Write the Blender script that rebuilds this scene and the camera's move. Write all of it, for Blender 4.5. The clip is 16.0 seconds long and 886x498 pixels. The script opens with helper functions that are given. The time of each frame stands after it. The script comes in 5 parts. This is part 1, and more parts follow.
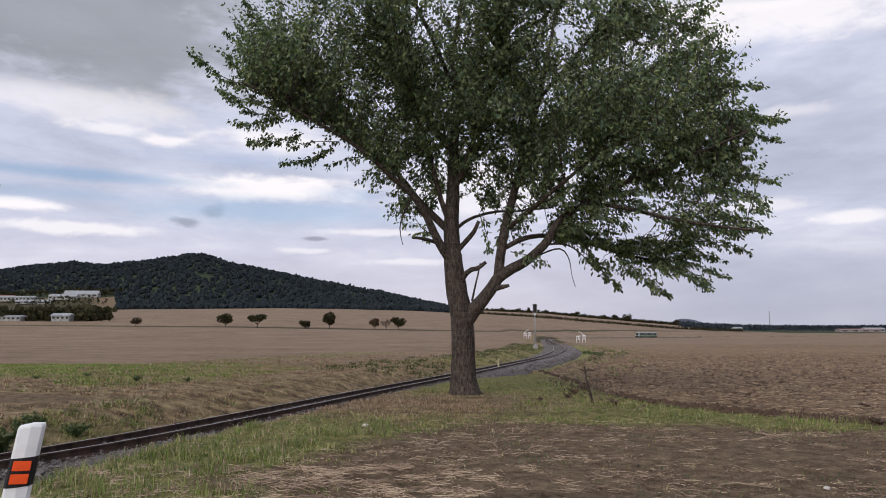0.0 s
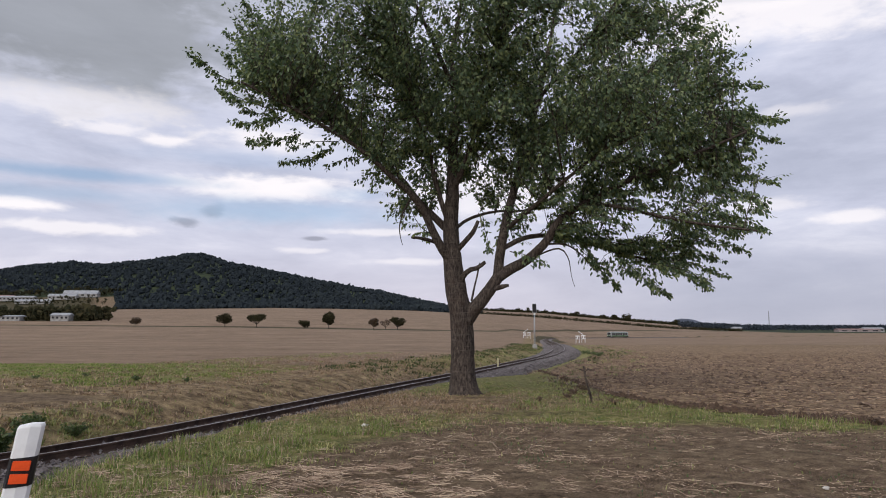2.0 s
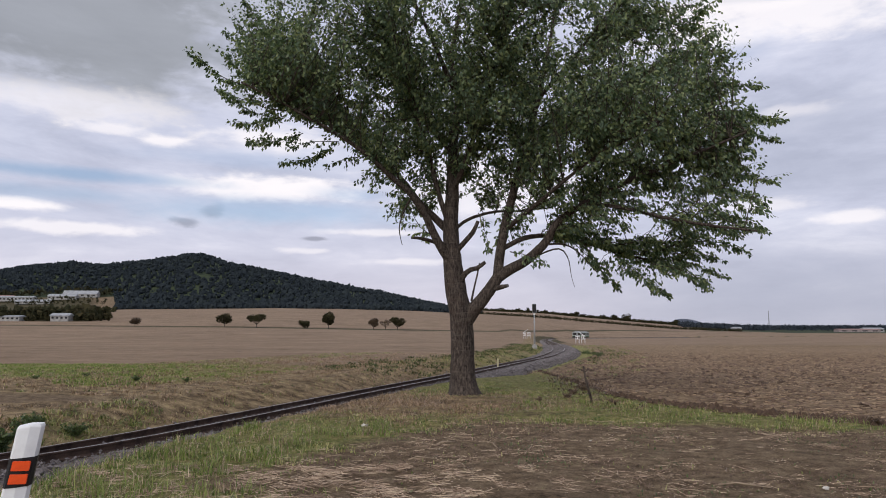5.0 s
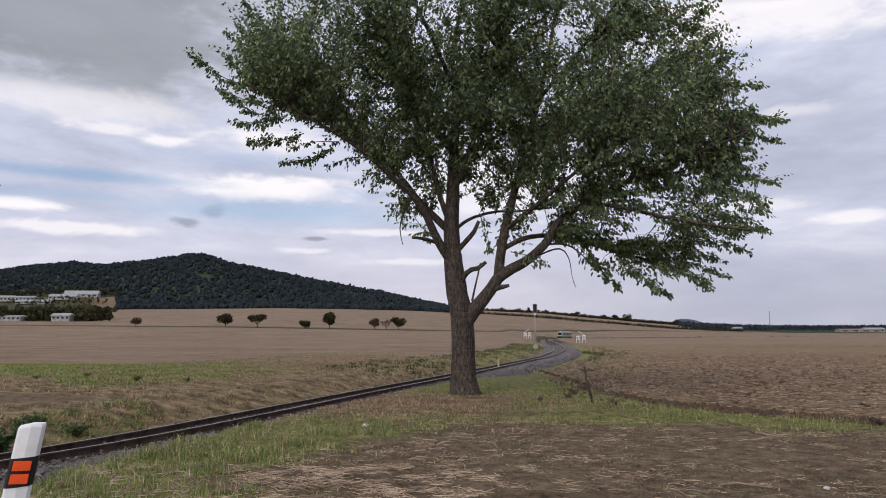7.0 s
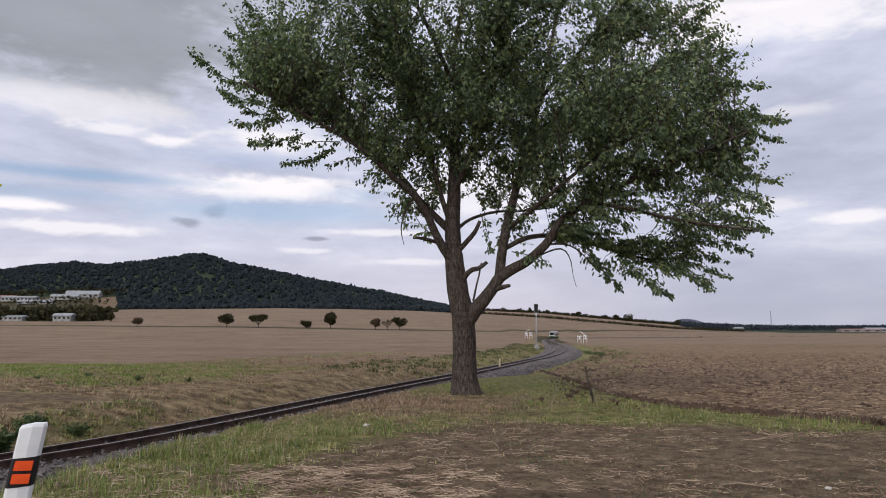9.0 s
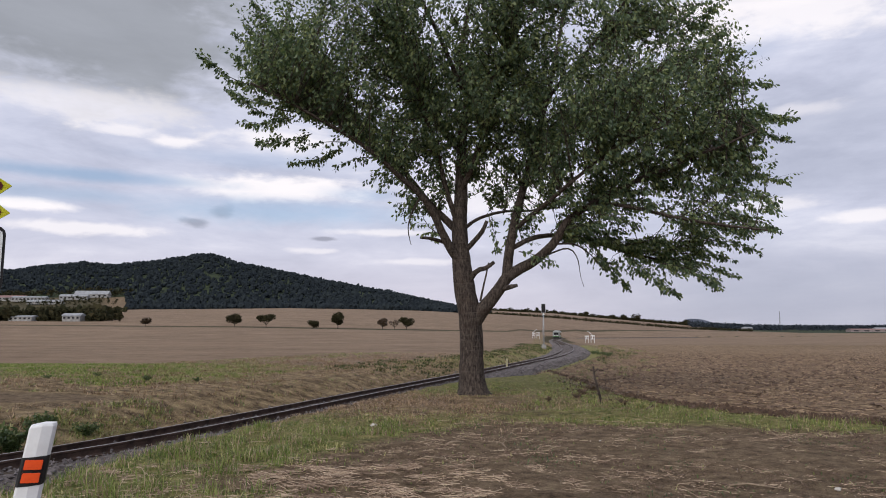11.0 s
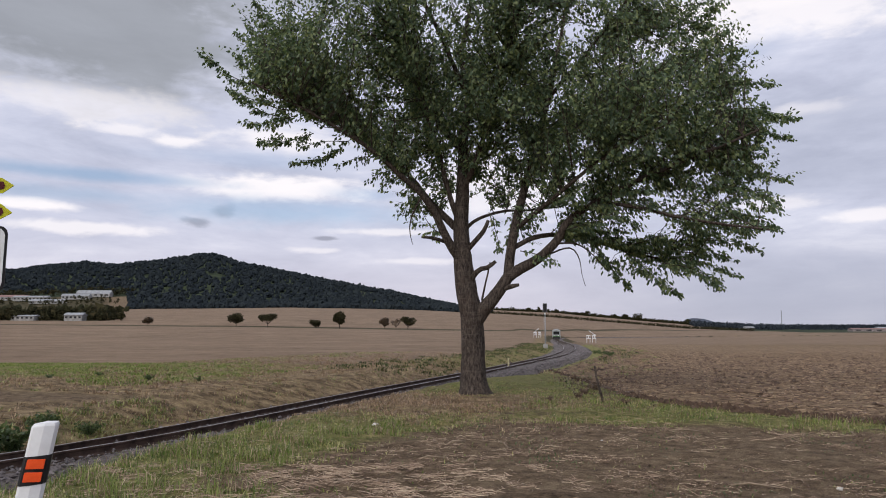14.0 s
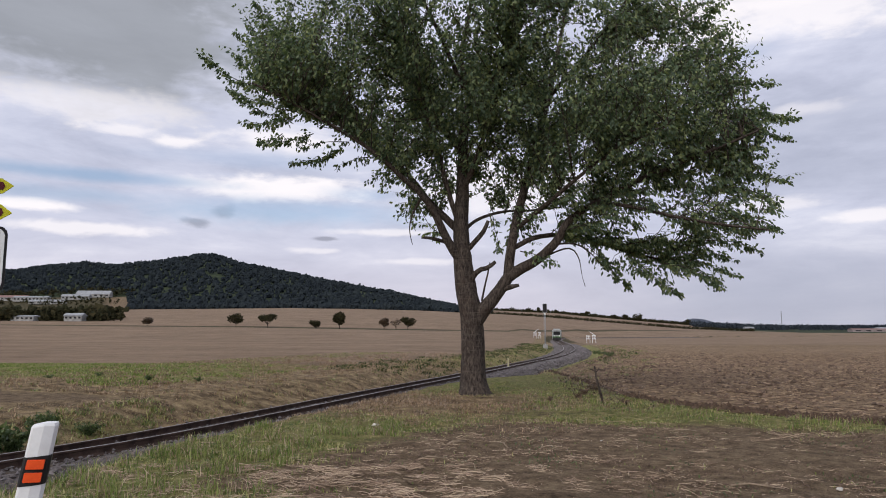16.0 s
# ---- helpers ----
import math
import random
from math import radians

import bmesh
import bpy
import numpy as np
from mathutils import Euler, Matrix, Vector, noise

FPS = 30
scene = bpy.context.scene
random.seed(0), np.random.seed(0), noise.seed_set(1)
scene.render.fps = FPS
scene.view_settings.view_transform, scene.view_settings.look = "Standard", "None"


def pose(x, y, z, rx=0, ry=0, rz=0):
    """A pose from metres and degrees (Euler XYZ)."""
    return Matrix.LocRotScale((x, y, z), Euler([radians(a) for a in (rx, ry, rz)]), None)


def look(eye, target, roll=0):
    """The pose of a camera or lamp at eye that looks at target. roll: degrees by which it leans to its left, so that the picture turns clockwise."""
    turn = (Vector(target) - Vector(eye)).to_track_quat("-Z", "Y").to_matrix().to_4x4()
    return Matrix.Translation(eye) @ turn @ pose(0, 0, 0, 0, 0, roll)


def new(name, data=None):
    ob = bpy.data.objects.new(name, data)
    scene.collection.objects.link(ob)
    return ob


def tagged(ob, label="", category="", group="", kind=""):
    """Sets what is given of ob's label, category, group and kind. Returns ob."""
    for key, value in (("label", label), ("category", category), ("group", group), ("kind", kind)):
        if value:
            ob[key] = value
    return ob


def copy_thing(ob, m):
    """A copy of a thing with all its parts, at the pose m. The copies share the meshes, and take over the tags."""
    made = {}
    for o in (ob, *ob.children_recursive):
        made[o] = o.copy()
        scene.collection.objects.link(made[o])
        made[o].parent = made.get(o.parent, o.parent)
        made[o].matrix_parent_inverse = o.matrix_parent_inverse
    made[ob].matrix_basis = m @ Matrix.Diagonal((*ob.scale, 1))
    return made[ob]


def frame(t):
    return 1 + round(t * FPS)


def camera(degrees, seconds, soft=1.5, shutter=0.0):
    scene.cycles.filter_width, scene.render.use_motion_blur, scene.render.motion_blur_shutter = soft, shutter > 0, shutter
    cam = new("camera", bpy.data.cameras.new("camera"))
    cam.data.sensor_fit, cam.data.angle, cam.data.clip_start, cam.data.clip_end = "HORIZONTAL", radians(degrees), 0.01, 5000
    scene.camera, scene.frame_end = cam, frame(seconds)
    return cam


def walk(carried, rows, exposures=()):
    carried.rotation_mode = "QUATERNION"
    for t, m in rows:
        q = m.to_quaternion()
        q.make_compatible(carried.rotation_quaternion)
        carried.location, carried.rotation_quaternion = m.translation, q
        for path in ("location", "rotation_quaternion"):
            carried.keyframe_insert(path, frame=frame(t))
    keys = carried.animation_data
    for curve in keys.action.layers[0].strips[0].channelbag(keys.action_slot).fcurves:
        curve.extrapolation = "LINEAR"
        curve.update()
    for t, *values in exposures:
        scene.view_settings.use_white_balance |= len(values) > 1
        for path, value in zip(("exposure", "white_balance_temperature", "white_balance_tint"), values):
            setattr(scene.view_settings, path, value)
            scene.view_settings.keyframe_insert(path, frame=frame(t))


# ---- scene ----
cam = camera(65, 16.0, soft=1.0)
EYE = (0.0, 0.0, 1.6)
# seconds, turn to the left and tilt below the first line of sight, in degrees
TURNS = [(0.0, 0.045, 0.013), (0.5, 0.0, 0.013), (1.0, -0.015, 0.0), (1.5, -0.025, 0.006), (2.0, 0.0, 0.0), (2.5, 0.0, -0.006),
         (3.0, -0.008, -0.025), (3.5, -0.012, 0.013), (4.0, -0.012, 0.013), (6.5, 0.019, 0.013), (7.0, 0.049, 0.013),
         (7.5, 0.062, 0.006), (8.0, 0.07, 0.013), (8.5, 0.13, 0.013), (9.0, 0.14, 0.013), (11.5, 0.83, 0.007),
         (12.0, 0.85, 0.007), (12.5, 0.838, 0.007), (13.0, 0.85, 0.0), (13.5, 0.856, -0.024), (14.0, 0.85, -0.037),
         (14.5, 0.832, -0.055), (15.0, 0.818, -0.06), (15.5, 0.842, -0.044), (16.0, 0.841, -0.006)]
walk(cam, [(t, pose(*EYE, 96.9 + v, 0, h)) for t, h, v in TURNS], exposures=[(0.0, -0.04), (16.0, -0.04)])

# ---- sky and sun ----
SUN_AZ, SUN_EL = 208.0, 36.0        # degrees to the right of the view, and up


def N(tree, kind, **sockets):
    n = tree.nodes.new(kind)
    for k, v in sockets.items():
        key = int(k[1:]) if k[0] == "i" and k[1:].isdigit() else k.replace("_", " ")
        if isinstance(v, bpy.types.NodeSocket):
            tree.links.new(v, n.inputs[key])
        else:
            n.inputs[key].default_value = v
    return n


def math_node(tree, op, a, b=0.0, clamp=False):
    n = N(tree, "ShaderNodeMath", i0=a, i1=b)
    n.operation, n.use_clamp = op, clamp
    return n.outputs[0]


def ramp(tree, fac, stops, smooth=False):
    n = tree.nodes.new("ShaderNodeValToRGB")
    n.color_ramp.interpolation = "EASE" if smooth else "LINEAR"
    e = n.color_ramp.elements
    while len(e) < len(stops):
        e.new(0.5)
    for el, (p, c) in zip(e, stops):
        el.position, el.color = p, (*c, 1) if len(c) == 3 else c
    tree.links.new(fac, n.inputs[0])
    return n.outputs[0]


def mix(tree, fac, a, b, mode="MIX"):
    n = tree.nodes.new("ShaderNodeMix")
    n.data_type, n.blend_type = "RGBA", mode
    for i, v in ((0, fac), (6, a), (7, b)):
        if isinstance(v, bpy.types.NodeSocket):
            tree.links.new(v, n.inputs[i])
        else:
            n.inputs[i].default_value = v if i == 0 else (*v, 1)[:4]
    return n.outputs[2]


def smooth_map(tree, v, lo, hi):
    n = N(tree, "ShaderNodeMapRange", Value=v)
    n.interpolation_type = "SMOOTHSTEP"
    n.inputs[1].default_value, n.inputs[2].default_value = lo, hi
    return n.outputs[0]


def make_world():
    w = bpy.data.worlds.new("sky")
    scene.world = w
    w.use_nodes = True
    t = w.node_tree
    t.nodes.clear()
    sky = N(t, "ShaderNodeTexSky")
    sky.sky_type, sky.sun_disc, sky.sun_elevation, sky.sun_rotation = "NISHITA", False, radians(SUN_EL), radians(SUN_AZ)
    clear = mix(t, 1.0, sky.outputs[0], (0.115, 0.112, 0.118), "MULTIPLY")
    d = N(t, "ShaderNodeTexCoord").outputs["Generated"]
    sep = N(t, "ShaderNodeSeparateXYZ", Vector=d)
    az = math_node(t, "ARCTAN2", sep.outputs[0], sep.outputs[1])
    el = math_node(t, "ARCSINE", math_node(t, "MAXIMUM", sep.outputs[2], 0.0))

    def layer(sx, sy, off, detail=6.0, rough=0.55, warp=0.3):
        v = N(t, "ShaderNodeCombineXYZ", X=math_node(t, "MULTIPLY", az, sx), Y=math_node(t, "MULTIPLY", el, sy), Z=off).outputs[0]
        return N(t, "ShaderNodeTexNoise", Vector=v, Scale=1.0, Detail=detail, Roughness=rough, Distortion=warp).outputs[0]

    wob1, wob2, wob3 = layer(4.0, 9.0, 1.7), layer(11.0, 30.0, 5.2), layer(34.0, 80.0, 9.1)

    def bank(px, py, half_w, half_h, soft=1.0, amount=1.0, rag=1.0):
        """A cloud bank or a gap on a bearing and rise, with a ragged edge."""
        a0, e0 = math.atan((px - 784) / 1230.6), math.atan((590 - py) / 1230.6)
        u = math_node(t, "DIVIDE", math_node(t, "SUBTRACT", az, a0), half_w / 1230.6)
        v = math_node(t, "DIVIDE", math_node(t, "SUBTRACT", el, e0), half_h / 1230.6)
        r = math_node(t, "SQRT", math_node(t, "ADD", math_node(t, "MULTIPLY", u, u), math_node(t, "MULTIPLY", v, v)))
        w = math_node(t, "ADD", math_node(t, "ADD", math_node(t, "MULTIPLY", wob1, 0.8), wob2), math_node(t, "MULTIPLY", wob3, 0.5))
        r = math_node(t, "ADD", r, math_node(t, "MULTIPLY", math_node(t, "SUBTRACT", w, 1.15), 1.7 * rag))
        return math_node(t, "MULTIPLY", math_node(t, "SUBTRACT", 1.0, smooth_map(t, r, 1.0 - soft * 0.6, 1.0 + soft * 0.4)), amount)

    streak = layer(3.0, 15.0, 2.0, 8.0, 0.58, 0.4)
    puff = layer(6.0, 19.0, 8.0, 9.0, 0.62, 0.3)
    body = ramp(t, mix(t, 0.5, streak, puff), [(0.34, (0.76, 0.77, 0.88)), (0.43, (0.63, 0.65, 0.78)), (0.52, (0.55, 0.575, 0.71)), (0.64, (0.44, 0.465, 0.59))])
    low = smooth_map(t, el, 0.0, 0.19)
    dim = smooth_map(t, az, 0.02, 0.42)
    skirt = mix(t, dim, (0.62, 0.575, 0.65), (0.42, 0.42, 0.50))
    veil = mix(t, low, mix(t, 0.30, skirt, body), body)
    grey = math_node(t, "MAXIMUM", bank(120, 60, 330, 135, 1.0, 0.9, 0.8), bank(210, 150, 190, 34, 1.2, 0.6))
    veil = mix(t, grey, veil, mix(t, puff, (0.20, 0.215, 0.24), (0.40, 0.42, 0.47)))
    for px, py, w, h, k in ((1380, 250, 260, 46, 0.5), (1480, 330, 240, 34, 0.4), (1480, 520, 260, 50, 0.3)):
        veil = mix(t, bank(px, py, w, h, 1.6, k, 0.7), veil, (0.37, 0.40, 0.51))
    for px, py, w, h, k in ((460, 340, 150, 19, 1.0), (30, 392, 52, 8, 0.9), (275, 269, 40, 9, 0.8), (110, 424, 120, 9, 0.7), (180, 258, 60, 9, 0.6), (470, 248, 110, 20, 0.7),
                            (1440, 70, 230, 42, 0.75), (1330, 30, 120, 20, 0.6), (660, 412, 110, 7, 0.6), (720, 464, 80, 6, 0.5), (1515, 411, 48, 9, 0.7), (1360, 385, 50, 10, 0.5),
                            (1430, 232, 60, 12, 0.4), (540, 447, 40, 5, 0.5), (840, 330, 170, 60, 0.6), (100, 225, 180, 24, 0.5)):
        veil = mix(t, bank(px, py, w, h, 1.0, min(1.0, k * 1.1), 1.3), veil, (0.93, 0.89, 0.92))
    for px, py, w, h in ((326, 404, 25, 9), (370, 386, 19, 13), (556, 425, 24, 4)):
        veil = mix(t, bank(px, py, w, h, 1.0, 0.9, 1.3), veil, (0.33, 0.34, 0.42))
    open_ = math_node(t, "MULTIPLY", smooth_map(t, layer(3.0, 15.0, 13.0, 6.0, 0.5, 0.4), 0.62, 0.76), math_node(t, "MULTIPLY", smooth_map(t, el, 0.50, 0.62), 0.8))
    for px, py, w, h, k in ((110, 338, 200, 10, 0.9), (90, 372, 180, 12, 0.55), (470, 382, 230, 24, 0.75), (1460, 12, 110, 15, 0.95), (620, 345, 70, 12, 0.5), (400, 290, 160, 14, 0.35), (1330, 120, 60, 18, 0.3)):
        open_ = math_node(t, "MAXIMUM", open_, bank(px, py, w, h, 1.5, k, 0.7))
    col = mix(t, math_node(t, "MULTIPLY", open_, 0.85), veil, clear)
    bg = N(t, "ShaderNodeBackground", Color=col, Strength=1.12)
    out = N(t, "ShaderNodeOutputWorld", Surface=bg.outputs[0])


make_world()
sun = new("sun", bpy.data.lights.new("sun", "SUN"))
sun.data.energy, sun.data.angle, sun.data.color = 1.75, radians(60), (1.0, 0.95, 0.88)
_a, _e = radians(SUN_AZ), radians(SUN_EL)
sun.matrix_world = look((30 * math.sin(_a) * math.cos(_e), 30 * math.cos(_a) * math.cos(_e), 30 * math.sin(_e)), (0, 0, 0))


# ---- materials ----
def material(name, base, rough=0.8, metal=0.0, vary=0.25, scale=6.0, bump=0.3, fine=60.0, second=None, per="", spec=0.3, coord="Object", dist=0.01):
    """A surface with two scales of variation and fine relief; second: the colour of its stains."""
    m = bpy.data.materials.new(name)
    m.use_nodes = True
    t = m.node_tree
    t.nodes.clear()
    pos = N(t, "ShaderNodeTexCoord").outputs[coord]
    n1 = N(t, "ShaderNodeTexNoise", Vector=pos, Scale=scale, Detail=5.0, Roughness=0.6).outputs[0]
    n2 = N(t, "ShaderNodeTexNoise", Vector=pos, Scale=fine, Detail=3.0, Roughness=0.6).outputs[0]
    second = second or tuple(c * 0.6 for c in base)
    col = mix(t, smooth_map(t, n1, 0.35, 0.72), base, second)
    v = math_node(t, "ADD", 1.0 - vary * 0.5, math_node(t, "MULTIPLY", n2, vary))
    if per:
        r = N(t, "ShaderNodeObjectInfo").outputs["Random"] if per == "object" else N(t, "ShaderNodeNewGeometry").outputs["Random Per Island"]
        v = math_node(t, "MULTIPLY", v, math_node(t, "ADD", 0.7, math_node(t, "MULTIPLY", r, 0.6)))
    col = mix(t, 1.0, col, N(t, "ShaderNodeCombineColor", Red=v, Green=v, Blue=v).outputs[0], "MULTIPLY")
    b = N(t, "ShaderNodeBump", Height=n2, Strength=bump, Distance=dist)
    p = N(t, "ShaderNodeBsdfPrincipled", Base_Color=col, Roughness=rough, Metallic=metal, Normal=b.outputs[0])
    p.inputs["Specular IOR Level"].default_value = spec
    N(t, "ShaderNodeOutputMaterial", Surface=p.outputs[0])
    return m


def leaf_material(name, a, b, c, glow=0.25, rough=0.45, spec=0.3):
    """Leaves: three greens by piece, a satin face and some light through them."""
    m = bpy.data.materials.new(name)
    m.use_nodes = True
    t = m.node_tree
    t.nodes.clear()
    r = N(t, "ShaderNodeNewGeometry").outputs["Random Per Island"]
    pos = N(t, "ShaderNodeTexCoord").outputs["Object"]
    n = N(t, "ShaderNodeTexNoise", Vector=pos, Scale=0.9, Detail=2.0).outputs[0]
    k = math_node(t, "ADD", math_node(t, "MULTIPLY", r, 0.6), math_node(t, "MULTIPLY", n, 0.5))
    col = ramp(t, k, [(0.2, a), (0.55, b), (0.85, c)])
    p = N(t, "ShaderNodeBsdfPrincipled", Base_Color=col, Roughness=rough)
    p.inputs["Specular IOR Level"].default_value = spec
    tr = N(t, "ShaderNodeBsdfTranslucent", Color=mix(t, 1.0, col, (1.2, 1.3, 0.7), "MULTIPLY"))
    s = N(t, "ShaderNodeMixShader", i0=glow, i1=p.outputs[0], i2=tr.outputs[0])
    N(t, "ShaderNodeOutputMaterial", Surface=s.outputs[0])
    return m


def ground_material():
    """Soil, turf, stubble and far woodland floor, spread by the masks that the ground carries."""
    m = bpy.data.materials.new("ground")
    m.use_nodes = True
    t = m.node_tree
    t.nodes.clear()
    pos = N(t, "ShaderNodeTexCoord").outputs["Object"]

    def noise_at(scale, detail=6.0, stretch=None, turn=0.0, rough=0.6):
        v = pos
        if stretch:
            mp = N(t, "ShaderNodeMapping", Vector=pos)
            mp.inputs["Rotation"].default_value = (0, 0, radians(turn))
            mp.inputs["Scale"].default_value = stretch
            v = mp.outputs[0]
        return N(t, "ShaderNodeTexNoise", Vector=v, Scale=scale, Detail=detail, Roughness=rough).outputs[0]

    def mask(name):
        a = N(t, "ShaderNodeAttribute")
        a.attribute_name = name
        return a.outputs["Fac"]

    fine, mid, big, far = noise_at(30.0, 6.0, None, 0.0, 0.75), noise_at(5.0), noise_at(0.7), noise_at(0.02, 8.0)
    soil = ramp(t, mix(t, 0.5, mid, fine), [(0.37, (0.062, 0.041, 0.029)), (0.47, (0.150, 0.101, 0.071)), (0.55, (0.210, 0.146, 0.103)), (0.65, (0.36, 0.265, 0.185))])
    green = ramp(t, mix(t, 0.5, mid, fine), [(0.36, (0.070, 0.072, 0.027)), (0.47, (0.150, 0.152, 0.052)), (0.55, (0.250, 0.208, 0.098)), (0.65, (0.42, 0.32, 0.175))])
    dry = ramp(t, mix(t, 0.35, noise_at(2.2, 9.0, None, 0.0, 0.7), fine), [(0.39, (0.058, 0.039, 0.028)), (0.47, (0.160, 0.108, 0.069)), (0.54, (0.29, 0.205, 0.130)), (0.64, (0.46, 0.335, 0.21))])
    rows = noise_at(4.5, 6.0, (0.10, 1.0, 1.0), -12.0, 0.7)
    clods = noise_at(5.5, 8.0, (0.6, 1.0, 1.0), -12.0, 0.75)
    stub = ramp(t, mix(t, 0.68, rows, clods), [(0.41, (0.055, 0.033, 0.025)), (0.47, (0.165, 0.104, 0.075)), (0.54, (0.310, 0.212, 0.148)), (0.64, (0.47, 0.335, 0.230))])
    stub = mix(t, smooth_map(t, far, 0.35, 0.65), stub, mix(t, 1.0, stub, (0.86, 0.84, 0.78), "MULTIPLY"))
    lines = noise_at(0.4, 4.0, (0.05, 0.22, 1.0), 8.0, 0.6)
    field = ramp(t, mix(t, 0.15, mix(t, 0.5, noise_at(0.06, 9.0, None, 0.0, 0.75), noise_at(0.55, 8.0, (0.6, 1.0, 1.0), 6.0, 0.75)), lines), [(0.38, (0.135, 0.090, 0.066)), (0.5, (0.222, 0.150, 0.113)), (0.62, (0.300, 0.208, 0.158))])
    wood = ramp(t, noise_at(0.03, 8.0), [(0.35, (0.020, 0.026, 0.020)), (0.6, (0.045, 0.055, 0.030))])
    verge = ramp(t, noise_at(0.25, 8.0), [(0.3, (0.040, 0.034, 0.022)), (0.65, (0.095, 0.076, 0.045))])
    col = soil
    for name, c, wob in (("stubble", stub, 0.25), ("field", field, 0.1), ("dry", dry, 0.5), ("turf", green, 0.6), ("verge", verge, 0.1), ("wood", wood, 0.05)):
        edge = math_node(t, "ADD", mask(name), math_node(t, "MULTIPLY", math_node(t, "SUBTRACT", mix(t, 0.5, mid, big), 0.5), wob * 2.2))
        edge = math_node(t, "MULTIPLY", edge, smooth_map(t, mask(name), 0.0, 0.12))
        col = mix(t, smooth_map(t, edge, 0.32, 0.68), col, c)
    grit = noise_at(95.0, 4.0, None, 0.0, 0.8)
    gv = math_node(t, "ADD", 0.55, math_node(t, "MULTIPLY", grit, 0.9))
    col = mix(t, 1.0, col, N(t, "ShaderNodeCombineColor", Red=gv, Green=math_node(t, "MULTIPLY", gv, 1.05), Blue=math_node(t, "MULTIPLY", gv, 0.93)).outputs[0], "MULTIPLY")
    h = math_node(t, "ADD", math_node(t, "MULTIPLY", math_node(t, "ADD", fine, grit), 0.35), math_node(t, "ADD", mid, math_node(t, "MULTIPLY", clods, mask("stubble"))))
    b = N(t, "ShaderNodeBump", Height=h, Strength=0.9, Distance=0.08)
    p = N(t, "ShaderNodeBsdfPrincipled", Base_Color=col, Roughness=0.95, Normal=b.outputs[0])
    p.inputs["Specular IOR Level"].default_value = 0.1
    N(t, "ShaderNodeOutputMaterial", Surface=p.outputs[0])
    return m


def bark_material():
    """Cherry bark: upright fissures, pale cross bands and grey-brown patches."""
    m = bpy.data.materials.new("bark")
    m.use_nodes = True
    t = m.node_tree
    t.nodes.clear()
    pos = N(t, "ShaderNodeTexCoord").outputs["Object"]

    def stretched(sx, sz, scale, detail=6.0):
        mp = N(t, "ShaderNodeMapping", Vector=pos)
        mp.inputs["Scale"].default_value = (sx, sx, sz)
        return N(t, "ShaderNodeTexNoise", Vector=mp.outputs[0], Scale=scale, Detail=detail, Roughness=0.65).outputs[0]
    fissure, band, patch = stretched(9.0, 2.6, 2.4, 9.0), stretched(1.2, 14.0, 1.6), stretched(1.0, 1.0, 2.4)
    col = ramp(t, fissure, [(0.36, (0.018, 0.014, 0.012)), (0.47, (0.058, 0.045, 0.037)), (0.56, (0.088, 0.070, 0.058)), (0.68, (0.150, 0.120, 0.098))])
    col = mix(t, math_node(t, "MULTIPLY", smooth_map(t, band, 0.54, 0.68), 0.6), col, (0.135, 0.112, 0.096))
    col = mix(t, math_node(t, "MULTIPLY", smooth_map(t, patch, 0.5, 0.7), 0.55), col, (0.058, 0.038, 0.028))
    h = math_node(t, "ADD", fissure, math_node(t, "MULTIPLY", band, 0.4))
    b = N(t, "ShaderNodeBump", Height=h, Strength=0.9, Distance=0.05)
    q = N(t, "ShaderNodeBsdfPrincipled", Base_Color=col, Roughness=0.92, Normal=b.outputs[0])
    q.inputs["Specular IOR Level"].default_value = 0.2
    N(t, "ShaderNodeOutputMaterial", Surface=q.outputs[0])
    return m


GROUND = ground_material()
BARK = bark_material()
LEAF = leaf_material("leaf", (0.056, 0.086, 0.056), (0.110, 0.158, 0.086), (0.26, 0.30, 0.135), 0.28)
LEAF_FAR = leaf_material("far_leaf", (0.020, 0.022, 0.012), (0.038, 0.038, 0.018), (0.068, 0.056, 0.028), 0.1, 0.9, 0.08)
LEAF_RED = leaf_material("rusty_leaf", (0.045, 0.030, 0.018), (0.075, 0.045, 0.025), (0.10, 0.07, 0.035), 0.1)
# distance haze over both woods is put into their bluish leaf colours
HAZY_WOODS = leaf_material("woodland", (0.022, 0.028, 0.033), (0.027, 0.034, 0.039), (0.034, 0.042, 0.044), 0.05, 0.95, 0.03)
HAZY_FAR_WOODS = leaf_material("hazy_far_woodland", (0.038, 0.047, 0.060), (0.044, 0.054, 0.067), (0.050, 0.060, 0.070), 0.05, 0.95, 0.03)
GRASS = leaf_material("grass_blade", (0.075, 0.115, 0.036), (0.185, 0.215, 0.068), (0.46, 0.41, 0.20), 0.28)
SHOULDER = leaf_material("shoulder_weed", (0.038, 0.052, 0.024), (0.070, 0.088, 0.038), (0.15, 0.14, 0.068), 0.2, 0.8, 0.1)
GRASS_LUSH = leaf_material("lush_grass", (0.085, 0.125, 0.038), (0.175, 0.230, 0.066), (0.33, 0.35, 0.13), 0.25, 0.7, 0.15)
WEED = leaf_material("weed_leaf", (0.038, 0.062, 0.026), (0.075, 0.112, 0.042), (0.135, 0.165, 0.065), 0.2)
STRAW = leaf_material("straw", (0.16, 0.105, 0.072), (0.33, 0.230, 0.155), (0.60, 0.47, 0.33), 0.1)
STONE = material("ballast_stone", (0.200, 0.180, 0.178), 0.9, vary=0.9, scale=3.0, per="island", second=(0.085, 0.072, 0.070))
CLOD = material("soil_clod", (0.165, 0.112, 0.078), 0.95, vary=0.5, scale=9.0, per="island")
